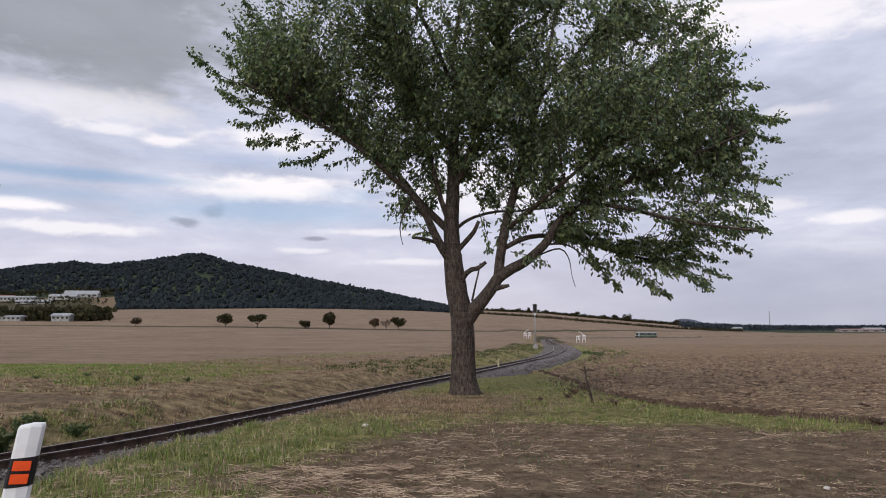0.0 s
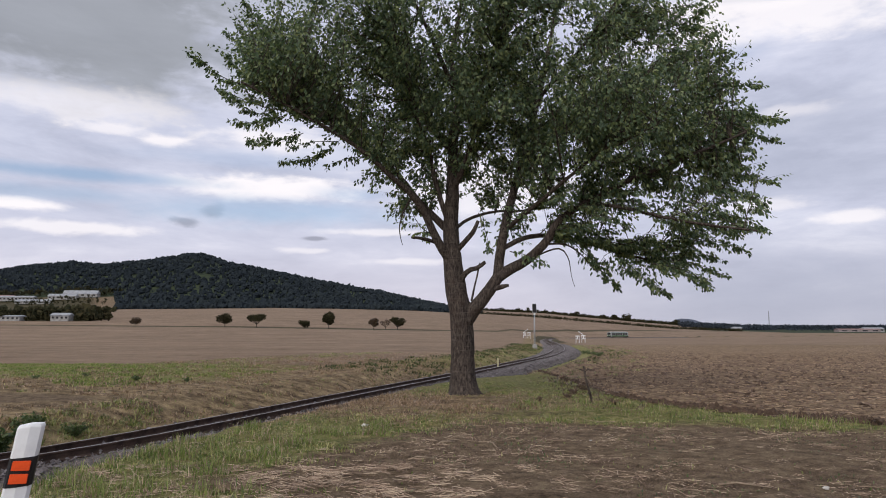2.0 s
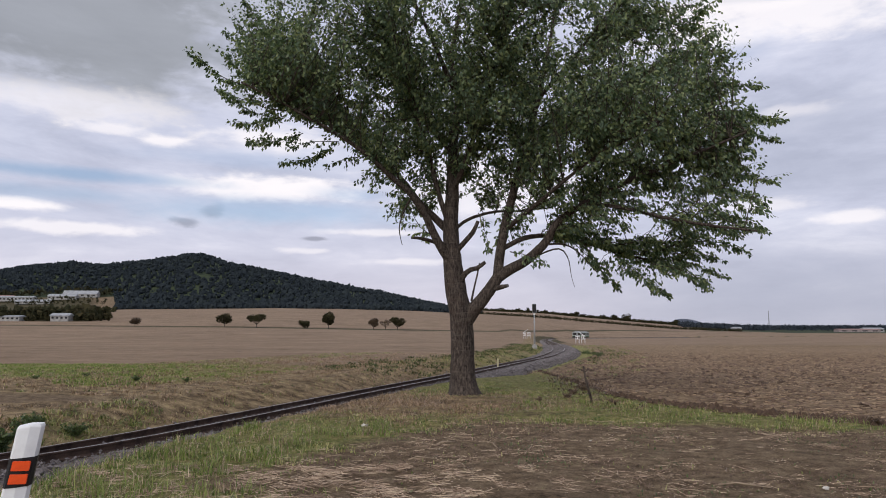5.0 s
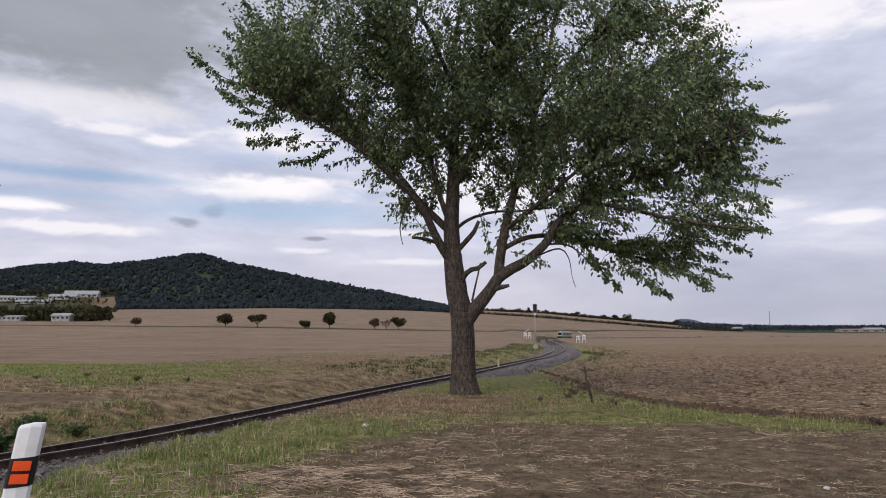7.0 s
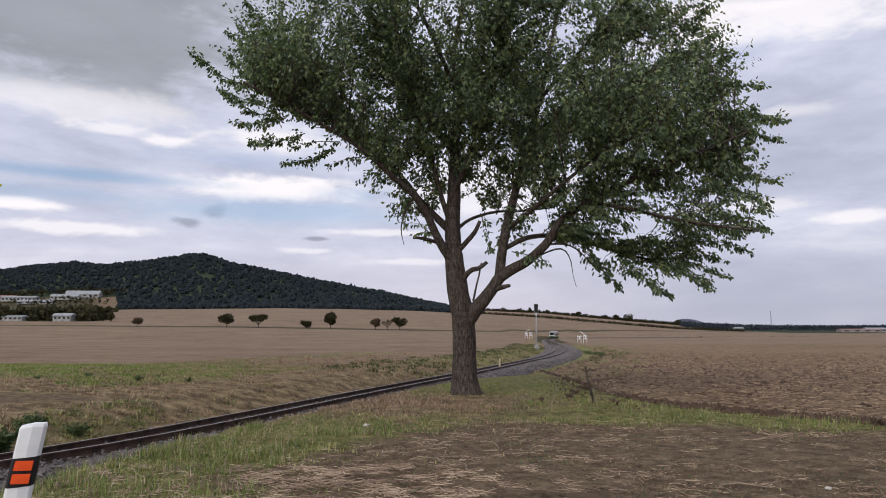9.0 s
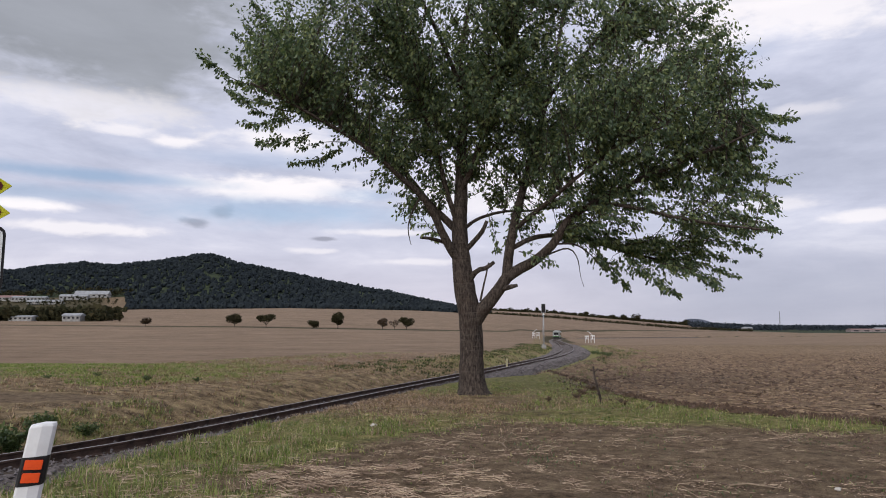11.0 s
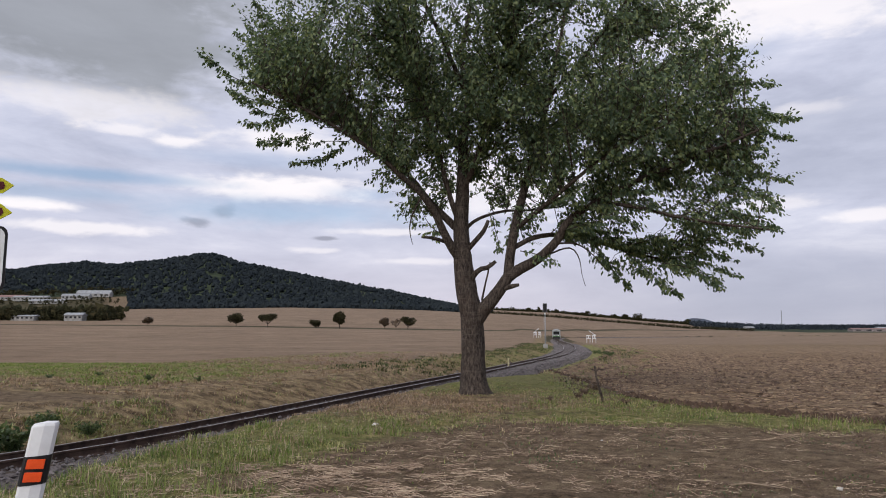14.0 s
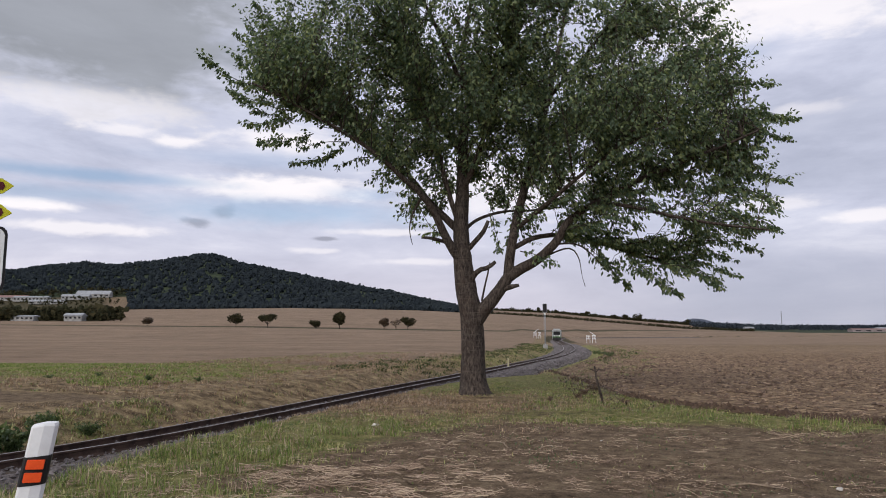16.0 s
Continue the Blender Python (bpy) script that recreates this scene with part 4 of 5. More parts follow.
def make_railcar():
    """Runs along its own +y; the rails' tops lie at z = 0."""
    th = thing("railcar", Matrix(), "green and white diesel railcar with dark windows running on the track", "railcar")
    half, w = 10.7, 1.46
    bm = bmesh.new()
    rings = []
    for y, s, drop in ((-half, 0.86, 0.45), (-half + 0.5, 0.97, 0.1), (-half + 1.6, 1, 0), (half - 1.6, 1, 0), (half - 0.5, 0.97, 0.1), (half, 0.86, 0.45)):
        rings.append([bm.verts.new((x * s, y, z - (drop * 0.35 if z > 2.6 else 0))) for x, z in car_section(w, 0.55, 3.05, 0.42)])
    n = len(rings[0])
    for a, b in zip(rings, rings[1:]):
        for i in range(n):
            bm.faces.new((a[i], a[(i + 1) % n], b[(i + 1) % n], b[i]))
    bm.faces.new(rings[0])
    bm.faces.new(rings[-1])
    bmesh.ops.recalc_face_normals(bm, faces=bm.faces[:])
    part("body", bm, CAR_WHITE, th, "white car body")
    for side in (1, -1):
        part("lower_panel", box((0.03, 2 * half - 1.6, 0.62), (side * (w + 0.005), 0, 0.92), 0.01), CAR_GREEN, th, "green lower side panel")
        part("green_stripe", box((0.03, 2 * half - 2.0, 0.20), (side * (w + 0.0), 0, 2.86), 0.01), CAR_GREEN, th, "green stripe above the windows")
        for k in range(9):
            y = -8.4 + k * 2.1
            if k in (2, 6):
                part("door", box((0.05, 1.25, 2.15), (side * (w + 0.006), y, 1.72), 0.02), CAR_GREEN, th, "green double door")
                part("door_window", box((0.05, 0.95, 1.15), (side * (w + 0.02), y, 2.12), 0.03), GLASS, th)
            else:
                part("window", box((0.05, 1.75, 1.08), (side * (w + 0.004), y, 2.12), 0.04), GLASS, th, "dark tinted side window")
    for end in (1, -1):
        y = end * half
        part("windscreen", box((2.05, 0.10, 1.08), (0, y + end * 0.0, 2.22), 0.04), GLASS, th, "wide dark windscreen")
        part("front_panel", box((2.3, 0.12, 0.34), (0, y, 1.46), 0.04), CAR_WHITE, th, "white front panel")
        part("front_stripe", box((2.4, 0.12, 0.42), (0, y + end * 0.01, 1.06), 0.04), CAR_GREEN, th, "green front stripe")
        part("skirt", box((2.5, 0.7, 0.75), (0, y - end * 0.1, 0.52), 0.05), UNDER, th, "dark front skirt")
        part("coupler", cyl(0.12, 0.16, (0, y, 0.95), (0, y + end * 0.45, 0.95)), UNDER, th)
        part("destination_box", box((1.3, 0.08, 0.22), (0, y - end * 0.05, 2.92), 0.02), BLACK, th)
        for x in (-0.82, 0.82):
            part("headlamp", cyl(0.14, 0.13, (x, y, 1.40), (x, y + end * 0.075, 1.40)), LAMP_ON if end > 0 else DARKRED, th, "lit round headlamp" if end > 0 else "")
    for y in (-7.0, -2.6, 2.6, 7.0):
        part("roof_unit", box((1.9, 2.1, 0.28), (0, y, 3.52), 0.06), CAR_ROOF, th, "grey roof equipment box")
    part("underframe", box((2.3, 13.0, 0.42), (0, 0, 0.52), 0.05), UNDER, th)
    for y in (-7.9, -5.9, 5.9, 7.9):
        wb = add_cyl(add_cyl(cyl(0.06, 0.06, (-0.78, y, 0.39), (0.78, y, 0.39)), 0.39, 0.39, (-0.80, y, 0.39), (-0.68, y, 0.39), 24), 0.39, 0.39, (0.68, y, 0.39), (0.80, y, 0.39), 24)
        part("wheelset", wb, UNDER, th)
    for y in (-6.9, 6.9):
        part("bogie_frame", box((2.0, 3.0, 0.25), (0, y, 0.48), 0.04), UNDER, th)
    return th


# ---- lineside things ----
def make_rail_signal():
    x, y = bearing(945, 100)
    th = thing("railway_signal", pose(x, y, land_z(x, y) - 0.05, 0, 0, 0), "tall railway light signal on a pale steel mast beside the track", "railway signal")
    part("base", box((0.6, 0.6, 0.7), (0, 0, 0.25), 0.05), PLASTER, th, "pale concrete base")
    part("mast", cyl(0.06, 0.05, (0, 0, 0.5), (0, 0, 5.2), 14), GREY, th, "pale grey mast", True)
    part("back_plate", box((0.62, 0.05, 1.30), (0, -0.02, 5.75), 0.02), GREY, th, "pale edge of the signal head")
    part("signal_head", box((0.50, 0.14, 1.18), (0, -0.1, 5.75), 0.06), BLACK, th, "black signal head")
    for z in (5.3, 5.6, 5.9, 6.2):
        part("lamp", cyl(0.10, 0.09, (0, -0.16, z), (0, -0.24, z), 14), UNDER, th, "unlit lamp")
    part("plate", box((0.26, 0.03, 0.22), (0, -0.08, 4.9), 0.01), WHITE, th, "small white plate")
    for x in (-0.13, 0.13):
        part("ladder_rail", cyl(0.012, 0.012, (x, 0.2, 0.5), (x, 0.2, 5.0), 6), GREY, th)
    for k in range(14):
        part("ladder_rung", cyl(0.009, 0.009, (-0.13, 0.2, 0.7 + 0.31 * k), (0.13, 0.2, 0.7 + 0.31 * k), 6), GREY, th)
    return th


def make_crossing_board(x, y, turn, mirror=1):
    """White warning boards on short posts with a slanting pole, where a field track crosses the line."""
    th = thing("crossing_boards", on_land(x, y, turn), "white boards on posts with a slanting pole at the field crossing", "warning sign", "boards at the field crossing")
    for i, dx in enumerate((-0.62, 0.72)):
        for sx in (-0.38, 0.38):
            part("post", cyl(0.045, 0.045, (dx + sx, 0.05, -0.3), (dx + sx, 0.05, 1.75), 10), WHITE, th)
        part("board", box((0.95, 0.05, 0.20), (dx, 0, 1.60 + 0.1 * i), 0.01), WHITE, th, "white board")
        part("board", box((0.95, 0.05, 0.14), (dx, 0, 0.95), 0.01), WHITE, th, "white board")
        part("bar", box((0.16, 0.05, 0.7), (dx, -0.01, 1.25), 0.01), WHITE, th)
    part("pole", cyl(0.06, 0.05, (mirror * 1.1, 0.05, 1.6), (-mirror * 0.5, 0.05, 2.8), 10), WHITE, th, "slanting white pole")
    return th


def make_marker(x, y, h, mat, label):
    th = thing("marker_post", on_land(x, y, 10), label, "marker post")
    part("post_body", box((0.10, 0.08, h), (0, 0, h / 2 - 0.1), 0.015), mat, th)
    part("cap", box((0.12, 0.10, 0.05), (0, 0, h - 0.08), 0.012), mat, th)
    return th


def make_stake():
    """A dead sapling tied to a leaning stick."""
    rng = np.random.default_rng(21)
    th = thing("dead_sapling", on_land(3.72, 18.1), "thin dead sapling with a short side twig on the field edge", "sapling")
    v, f = tube(np.array([(0.12, 0, -0.1), (0.03, 0, 0.25), (-0.06, 0, 0.6), (-0.10, 0.02, 0.93)]), [0.03, 0.03, 0.028, 0.018], 8, 0.2, rng)
    part("stem", mesh_from("stem", v, f, BARK, True), None, th)
    v, f = tube(np.array([(-0.08, 0, 0.78), (0.0, -0.03, 0.84), (0.16, -0.05, 0.82)]), [0.016, 0.014, 0.008], 6)
    part("twig", mesh_from("twig", v, f, BARK, True), None, th)
    v, f = tube(np.array([(-0.1, 0.02, 0.8), (-0.22, 0.02, 0.85)]), [0.014, 0.008], 6)
    part("twig", mesh_from("twig", v, f, BARK, True), None, th)
    return th


# ---- small far trees ----
def clump_tree(name, h, w, seed, mat, label, n=260, trunk=0.3, size=0.55):
    """A round field tree: trunk, forking limbs and a crown of leaf clumps with gaps."""
    rng = np.random.default_rng(seed)
    th = thing(name, Matrix(), label, "tree")
    t = h * trunk
    v, f = tube(np.array([(0, 0, -0.3), (0.05, 0, t * 0.5), (0.0, 0.05, t), (0.1, 0, t + (h - t) * 0.5)]), [0.028 * h, 0.022 * h, 0.02 * h, 0.008 * h], 8, 0.15, rng)
    pile = Pile()
    pile.add(v, f)
    for a in rng.uniform(0, 6.28, 6):
        p = np.array([(0, 0, t * 0.9), (0.22 * w * math.cos(a), 0.22 * w * math.sin(a), t + (h - t) * 0.25), (0.36 * w * math.cos(a), 0.36 * w * math.sin(a), t + (h - t) * rng.uniform(0.4, 0.8))])
        v, f = tube(p, [0.013 * h, 0.010 * h, 0.004 * h], 6)
        pile.add(v, f)
    part("trunk", pile.mesh("trunk", BARK, True), None, th, "dark trunk and limbs")
    sub = rng.normal(size=(7, 3))
    sub /= np.linalg.norm(sub, axis=1)[:, None]
    ctr = sub * np.array([0.27 * w, 0.27 * w, 0.24 * (h - t)]) + np.array([0, 0, t + (h - t) * 0.5])
    pick = rng.integers(0, 7, n)
    d = rng.normal(size=(n, 3))
    d /= np.linalg.norm(d, axis=1)[:, None]
    q = ctr[pick] + d * (rng.random(n) ** 0.45)[:, None] * np.array([0.27 * w, 0.27 * w, 0.24 * (h - t)])
    ax, ay, az = (rng.normal(size=(n, 3)) for _ in range(3))
    k = size * h / 12
    o = np.stack([ax, ay, az, -(ax + ay + az) * 0.6], 1) * k * 0.75
    crown = Pile()
    crown.many(q[:, None] + o, [(0, 1, 2), (0, 1, 3), (1, 2, 3), (0, 2, 3)])
    part("crown", crown.mesh("crown", mat), None, th, "dense rounded crown")
    return th


def make_far_trees():
    lane = "trees along the lane"
    rows = [(242, 4.3, 4.6, 578), (400, 6.2, 6.6, 579), (456, 6.8, 7.0, 580), (541, 4.6, 4.8, 582), (583, 7.6, 5.2, 583), (662, 5.4, 4.2, 585), (683, 5.2, 4.4, 585), (704, 6.2, 6.2, 585)]
    for i, (px, h, w, py) in enumerate(rows):
        x, y = bearing(px, 351)
        rusty = i in (0, 5, 6)
        h, w = h * 1.16, w * 1.36
        th = clump_tree("field_tree", h, w, 40 + i, LEAF_RED if rusty else LEAF_FAR, "small rust-brown tree on the lane verge" if rusty else "small dark round tree on the lane verge", 900 if i != 6 else 140, 0.05 if i == 3 else 0.22)
        th.matrix_basis = on_land(x, y)
        th["group"] = lane
    # hedge trees on the skyline of the upper field
    kinds = [clump_tree("hedge_tree", 7.0, 9.0, 71, LEAF_FAR, "dark hedge tree on the skyline", 170, 0.03, 0.8), clump_tree("hedge_tree", 5.0, 9.0, 72, LEAF_FAR, "low dark hedge bush on the skyline", 150, 0.05, 0.9)]
    rng = np.random.default_rng(8)
    px = 862.0
    first = [True, True]
    while px < 1290:
        k = rng.integers(0, 2)
        x, y = bearing(px, 1690 + rng.uniform(-10, 10))
        s = rng.uniform(1.0, 2.1) * (1.0 if px < 1110 else 0.8)
        m = on_land(x, y, rng.uniform(0, 360), 0.6)
        if first[k]:
            first[k] = False
            kinds[k].matrix_basis = m
            kinds[k].scale = (s, s, s)
            kinds[k]["group"] = "skyline hedge"
        else:
            c = copy_thing(kinds[k], m)
            c.scale = (s, s, s)
        px += rng.uniform(3.0, 9.5)
    for pxx, h, w in ((1108, 22.0, 27.0), (1065, 15.0, 15.0), (1085, 16.0, 16.0), (1195, 16.0, 16.0), (1020, 15.0, 14.0), (935, 16.0, 13.0), (965, 13.0, 11.0)):
        x, y = bearing(pxx, 1680)
        th = clump_tree("skyline_tree", h, w, int(pxx), LEAF_FAR, "broad dark tree standing above the hedge", 420, 0.05, 0.7)
        th.matrix_basis = on_land(x, y, 0, 0.3)


# ---- woods on the hill and far ridge ----
def make_woods():
    rng = np.random.default_rng(14)
    fac = [(0, 1, 2), (0, 1, 3), (1, 2, 3), (0, 2, 3)]

    def scatter(n, px0, px1, d0, d1, h0, h1, keep=None, tufts=9):
        """Trees as loose clumps of foliage: pieces of (trees * tufts) small tetrahedra."""
        px = rng.uniform(px0, px1, n)
        d = np.sqrt(rng.uniform(d0 ** 2, d1 ** 2, n))
        x, y = (px - 784) / FOCAL * d, d
        z = land(x, y)[0]
        if keep is not None:
            ok = keep(px, d, x, y)
            x, y, z = x[ok], y[ok], z[ok]
        k = len(x)
        h = rng.uniform(h0, h1, k)
        wdt = h * np.where(rng.random(k) < 0.3, 0.26, 0.44)
        q = rng.normal(size=(k, tufts, 3))
        q /= np.linalg.norm(q, axis=2, keepdims=True)
        q *= rng.random((k, tufts, 1)) ** 0.5
        q = q * np.stack([wdt, wdt, h * 0.48], 1)[:, None] + np.stack([x, y, z + h * 0.45], 1)[:, None]
        a, b, c = (rng.normal(size=(k, tufts, 3)) for _ in range(3))
        o = np.stack([a, b, c, -(a + b + c) * 0.6], 2) * (h * 0.10)[:, None, None, None]
        return (q[:, :, None] + o).reshape(-1, 4, 3)

    ico = bmesh.new()
    bmesh.ops.create_icosphere(ico, subdivisions=2, radius=1.0)
    iv = np.array([v.co[:] for v in ico.verts])
    iff = [tuple(v.index for v in f.verts) for f in ico.faces]
    ico.free()

    def crowns(n, px0, px1, d0, d1, h0, h1, keep=None):
        """Broken rounded and pointed crowns standing on the land."""
        px = rng.uniform(px0, px1, n)
        d = np.sqrt(rng.uniform(d0 ** 2, d1 ** 2, n))
        x, y = (px - 784) / FOCAL * d, d
        if keep is not None:
            ok = keep(px, d, x, y)
            x, y = x[ok], y[ok]
        z, k = land(x, y)[0], len(x)
        h = rng.uniform(h0, h1, k)
        pointed = rng.random(k) < 0.35
        w = h * np.where(pointed, 0.26, rng.uniform(0.36, 0.6, k))
        o = iv[None] * (1 + rng.normal(0, 0.27, (k, len(iv), 1)))
        taper = np.where(pointed[:, None], 0.62 - 0.5 * iv[None, :, 2], 1.0)
        o = o * np.stack([w, w, h * 0.52], 1)[:, None]
        o[..., :2] *= taper[..., None]
        return o + np.stack([x, y, z + h * 0.42], 1)[:, None]

    def clearing(px, d, x, y):
        open_patch = ((px - 362) / 15) ** 2 + ((d - 1240) / 26) ** 2 < 1
        return (np.array([noise.noise((a * 0.009, b * 0.006, 3.0)) for a, b in zip(x, y)]) > -0.46) & ~((px < 205) & (d < 1120)) & ~open_patch
    p = Pile()
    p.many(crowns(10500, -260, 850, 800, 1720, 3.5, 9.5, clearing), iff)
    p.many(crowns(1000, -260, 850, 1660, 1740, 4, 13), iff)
    tagged(new("hill_forest", p.mesh("hill_forest", HAZY_WOODS)), "dark green forest covering the long hill, hazed bluish", "forest", kind="stuff")
    p = Pile()
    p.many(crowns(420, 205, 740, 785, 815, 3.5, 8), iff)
    tagged(new("forest_edge", p.mesh("forest_edge", HAZY_WOODS)), "dark bushes along the foot of the wooded hill", "bushes", kind="stuff")
    p = Pile()
    p.many(scatter(1100, 845, 1310, 767, 775, 1.8, 4.0), fac)
    p.many(scatter(2600, 855, 1300, 1676, 1704, 4.0, 10.0), fac)
    tagged(new("hedge_growth", p.mesh("hedge_growth", LEAF_FAR)), "low dark hedge along the upper edge of the field", "hedge", kind="stuff")
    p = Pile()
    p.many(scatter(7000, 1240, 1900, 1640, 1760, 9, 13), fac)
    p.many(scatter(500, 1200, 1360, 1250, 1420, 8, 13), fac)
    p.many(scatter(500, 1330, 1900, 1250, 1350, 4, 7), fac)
    tagged(new("far_woods", p.mesh("far_woods", HAZY_FAR_WOODS)), "dark wood along the flat far ridge", "forest", kind="stuff")
    p = Pile()
    p.many(crowns(120, -200, 206, 600, 700, 4, 8), iff)
    p.many(scatter(300, -200, 196, 408, 446, 2.5, 8.5, lambda px, d, x, y: (np.abs(px - 25) > 24) & (np.abs(px - 113) > 17) | (d > 424), 46), fac)
    p.many(scatter(90, -200, 190, 980, 1030, 6, 11, None, 14), fac)
    p.many(scatter(160, -200, 215, 1085, 1130, 8, 14, None, 12), fac)
    tagged(new("village_trees", p.mesh("village_trees", LEAF_FAR)), "green trees and shrubs between the village houses", "trees", kind="stuff")
    # a lone peak far off, its blue haze painted into the base colour
    v, f = [], []
    cx, cy = bearing(1207, 4300)
    for i, (r, z) in enumerate(((420, -20), (250, 22), (130, 52), (50, 82), (8, 88))):
        for a in np.linspace(0, 2 * math.pi, 28, endpoint=False):
            rr = r * (1 + 0.16 * math.sin(3 * a + i) + rng.normal(0, 0.05))
            v.append((cx + rr * math.cos(a), cy + rr * math.sin(a), z + rng.normal(0, 2)))
    f = [(i * 28 + j, i * 28 + (j + 1) % 28, (i + 1) * 28 + (j + 1) % 28, (i + 1) * 28 + j) for i in range(4) for j in range(28)] + [tuple(range(112, 140))]
    tagged(new("distant_peak", mesh_from("distant_peak", v, f, HAZY_PEAK, True)), "small peak on the horizon, blue-grey with haze", "hill", kind="structure")


# the blue-grey base colour carries the haze of distance
HAZY_PEAK = material("hazy_hill", (0.10, 0.115, 0.15), 1.0, vary=0.3, scale=0.02, fine=0.1)
ROOF_RED = material("faded_roof_tiles", (0.30, 0.19, 0.17), 0.9, vary=0.3, scale=0.5, fine=5.0)
ROOF_GREY = material("grey_roof_sheet", (0.36, 0.37, 0.38), 0.7, vary=0.2, scale=0.4, fine=4.0)
PLASTER = material("pale_plaster", (0.38, 0.37, 0.35), 0.9, vary=0.15, scale=0.5, fine=6.0)
PINK = material("pink_plaster", (0.36, 0.30, 0.28), 0.9, vary=0.15, scale=0.5, fine=6.0)


# ---- buildings ----
def make_building(px, d, length, depth, wall, roof, wmat, rmat, turn, label, windows=6, name="farm_building", lift=0.0):
    x, y = bearing(px, d)
    th = thing(name, pose(x, y, land_z(x, y) - 0.4 + lift, 0, 0, turn), label, "building")
    part("wall", box((length, depth, wall + 0.4), (0, 0, (wall + 0.4) / 2)), wmat, th)
    e = 0.5
    bm = bmesh.new()
    L, D, z = length / 2 + e, depth / 2 + e, wall + 0.4
    vs = [bm.verts.new(p) for p in ((-L, -D, z), (L, -D, z), (L, D, z), (-L, D, z), (-L, 0, z + roof), (L, 0, z + roof))]
    for q in ((0, 1, 5, 4), (2, 3, 4, 5), (0, 4, 3), (1, 2, 5), (3, 2, 1, 0)):
        bm.faces.new([vs[i] for i in q])
    part("roof", bm, rmat, th)
    for k in range(windows):
        wx = (k + 0.5) / windows * length - length / 2
        w = part("window", box((length / windows * 0.5, 0.12, wall * 0.38), (wx, -depth / 2 - 0.02, wall * 0.6 + 0.4), 0.03), GLASS, th, "dark window")
        part("window_sill", box((length / windows * 0.58, 0.16, 0.12), (wx, -depth / 2 - 0.05, wall * 0.6 + 0.3 - wall * 0.19)), PLASTER, w)
    return th


def make_village():
    make_building(33, 1050, 50, 12, 6.0, 2.2, PLASTER, ROOF_GREY, 4, "long white farm shed with a grey roof", 9)
    make_building(113, 1050, 40, 12, 5.5, 3.2, PLASTER, ROOF_GREY, 6, "white shed with a grey sheet roof", 7)
    make_building(145, 1075, 50, 14, 5.0, 5.5, PLASTER, ROOF_GREY, 6, "large pale barn with a sloping grey roof", 6)
    make_building(0, 1070, 44, 12, 5.0, 3.4, PLASTER, ROOF_RED, 4, "long house with a faded red roof", 8)
    make_building(62, 1010, 50, 10, 3.5, 3.0, PLASTER, ROOF_GREY, 3, "low pale shed among shrubs", 5)
    make_building(25, 412, 13.5, 8, 2.4, 0.8, PLASTER, ROOF_GREY, 0, "low white house behind the field", 5, "house")
    make_building(113, 412, 10, 7, 3.0, 1.6, PLASTER, ROOF_GREY, 6, "small white house with a grey roof", 4, "house")
    make_building(1512, 1050, 62, 14, 3.6, 1.8, PINK, ROOF_RED, 0, "long low pink building on the far plain", 4)
    make_building(1538, 1080, 30, 14, 5.0, 2.0, PLASTER, ROOF_GREY, 0, "pale hall on the far plain", 4)
    make_building(1300, 1120, 14, 9, 4.0, 2.0, PLASTER, ROOF_GREY, 10, "small white house on the far plain", 3, "house")
    x, y = bearing(1358, 1900)
    th = thing("radio_mast", on_land(x, y), "thin lattice radio mast on the far ridge", "mast")
    for a in (0, 120, 240):
        c, s = math.cos(radians(a)), math.sin(radians(a))
        part("leg", cyl(0.45, 0.3, (1.6 * c, 1.6 * s, -1), (0.5 * c, 0.5 * s, 56), 6), GREY, th)
    for z in range(4, 54, 5):
        part("cross_frame", cyl(1.5 - z * 0.02, 1.4 - z * 0.02, (0, 0, z), (0, 0, z + 0.5), 6), GREY, th)


# ---- grass, straw and clods ----
def blades(n, x, y, h, mat, name, label, lean=0.5, width=0.006, bend=0.4, seed=1, cat="grass"):
    rng = np.random.default_rng(seed)
    z = land(x, y)[0]
    k = len(x)
    a = rng.uniform(0, 6.28, k)
    tilt = rng.normal(0, lean, k)
    side = np.stack([np.cos(a), np.sin(a), np.zeros(k)], 1)
    fwd = np.stack([-np.sin(a), np.cos(a), np.zeros(k)], 1)
    root = np.stack([x, y, z - 0.01], 1)
    up = np.array([0, 0, 1.0])
    w = (width * rng.uniform(0.7, 1.5, k))[:, None]
    m = root + (h * 0.55)[:, None] * (up + fwd * (tilt * 0.5)[:, None])
    tip = root + h[:, None] * (up * (1 - bend * np.abs(tilt) * 0.4)[:, None] + fwd * tilt[:, None])
    pile = Pile()
    pile.many(np.stack([root - side * w, root + side * w, m + side * w * 0.7, m - side * w * 0.7, tip], 1), [(0, 1, 2, 3), (3, 2, 4)])
    return tagged(new(name, pile.mesh(name, mat)), label, cat, kind="stuff")


def signed(x, y):
    return land(x, y)[1]


def scatter_plan(n, x0, x1, y0, y1, rng, cell=0.0, seed=0.0, cut=0.0):
    x, y = rng.uniform(x0, x1, n), rng.uniform(y0, y1, n)
    if cell:
        v = np.array([noise.noise((a / cell, b / cell, seed)) for a, b in zip(x, y)])
        ok = v + rng.normal(0, 0.12, n) > cut
        x, y = x[ok], y[ok]
    return x, y


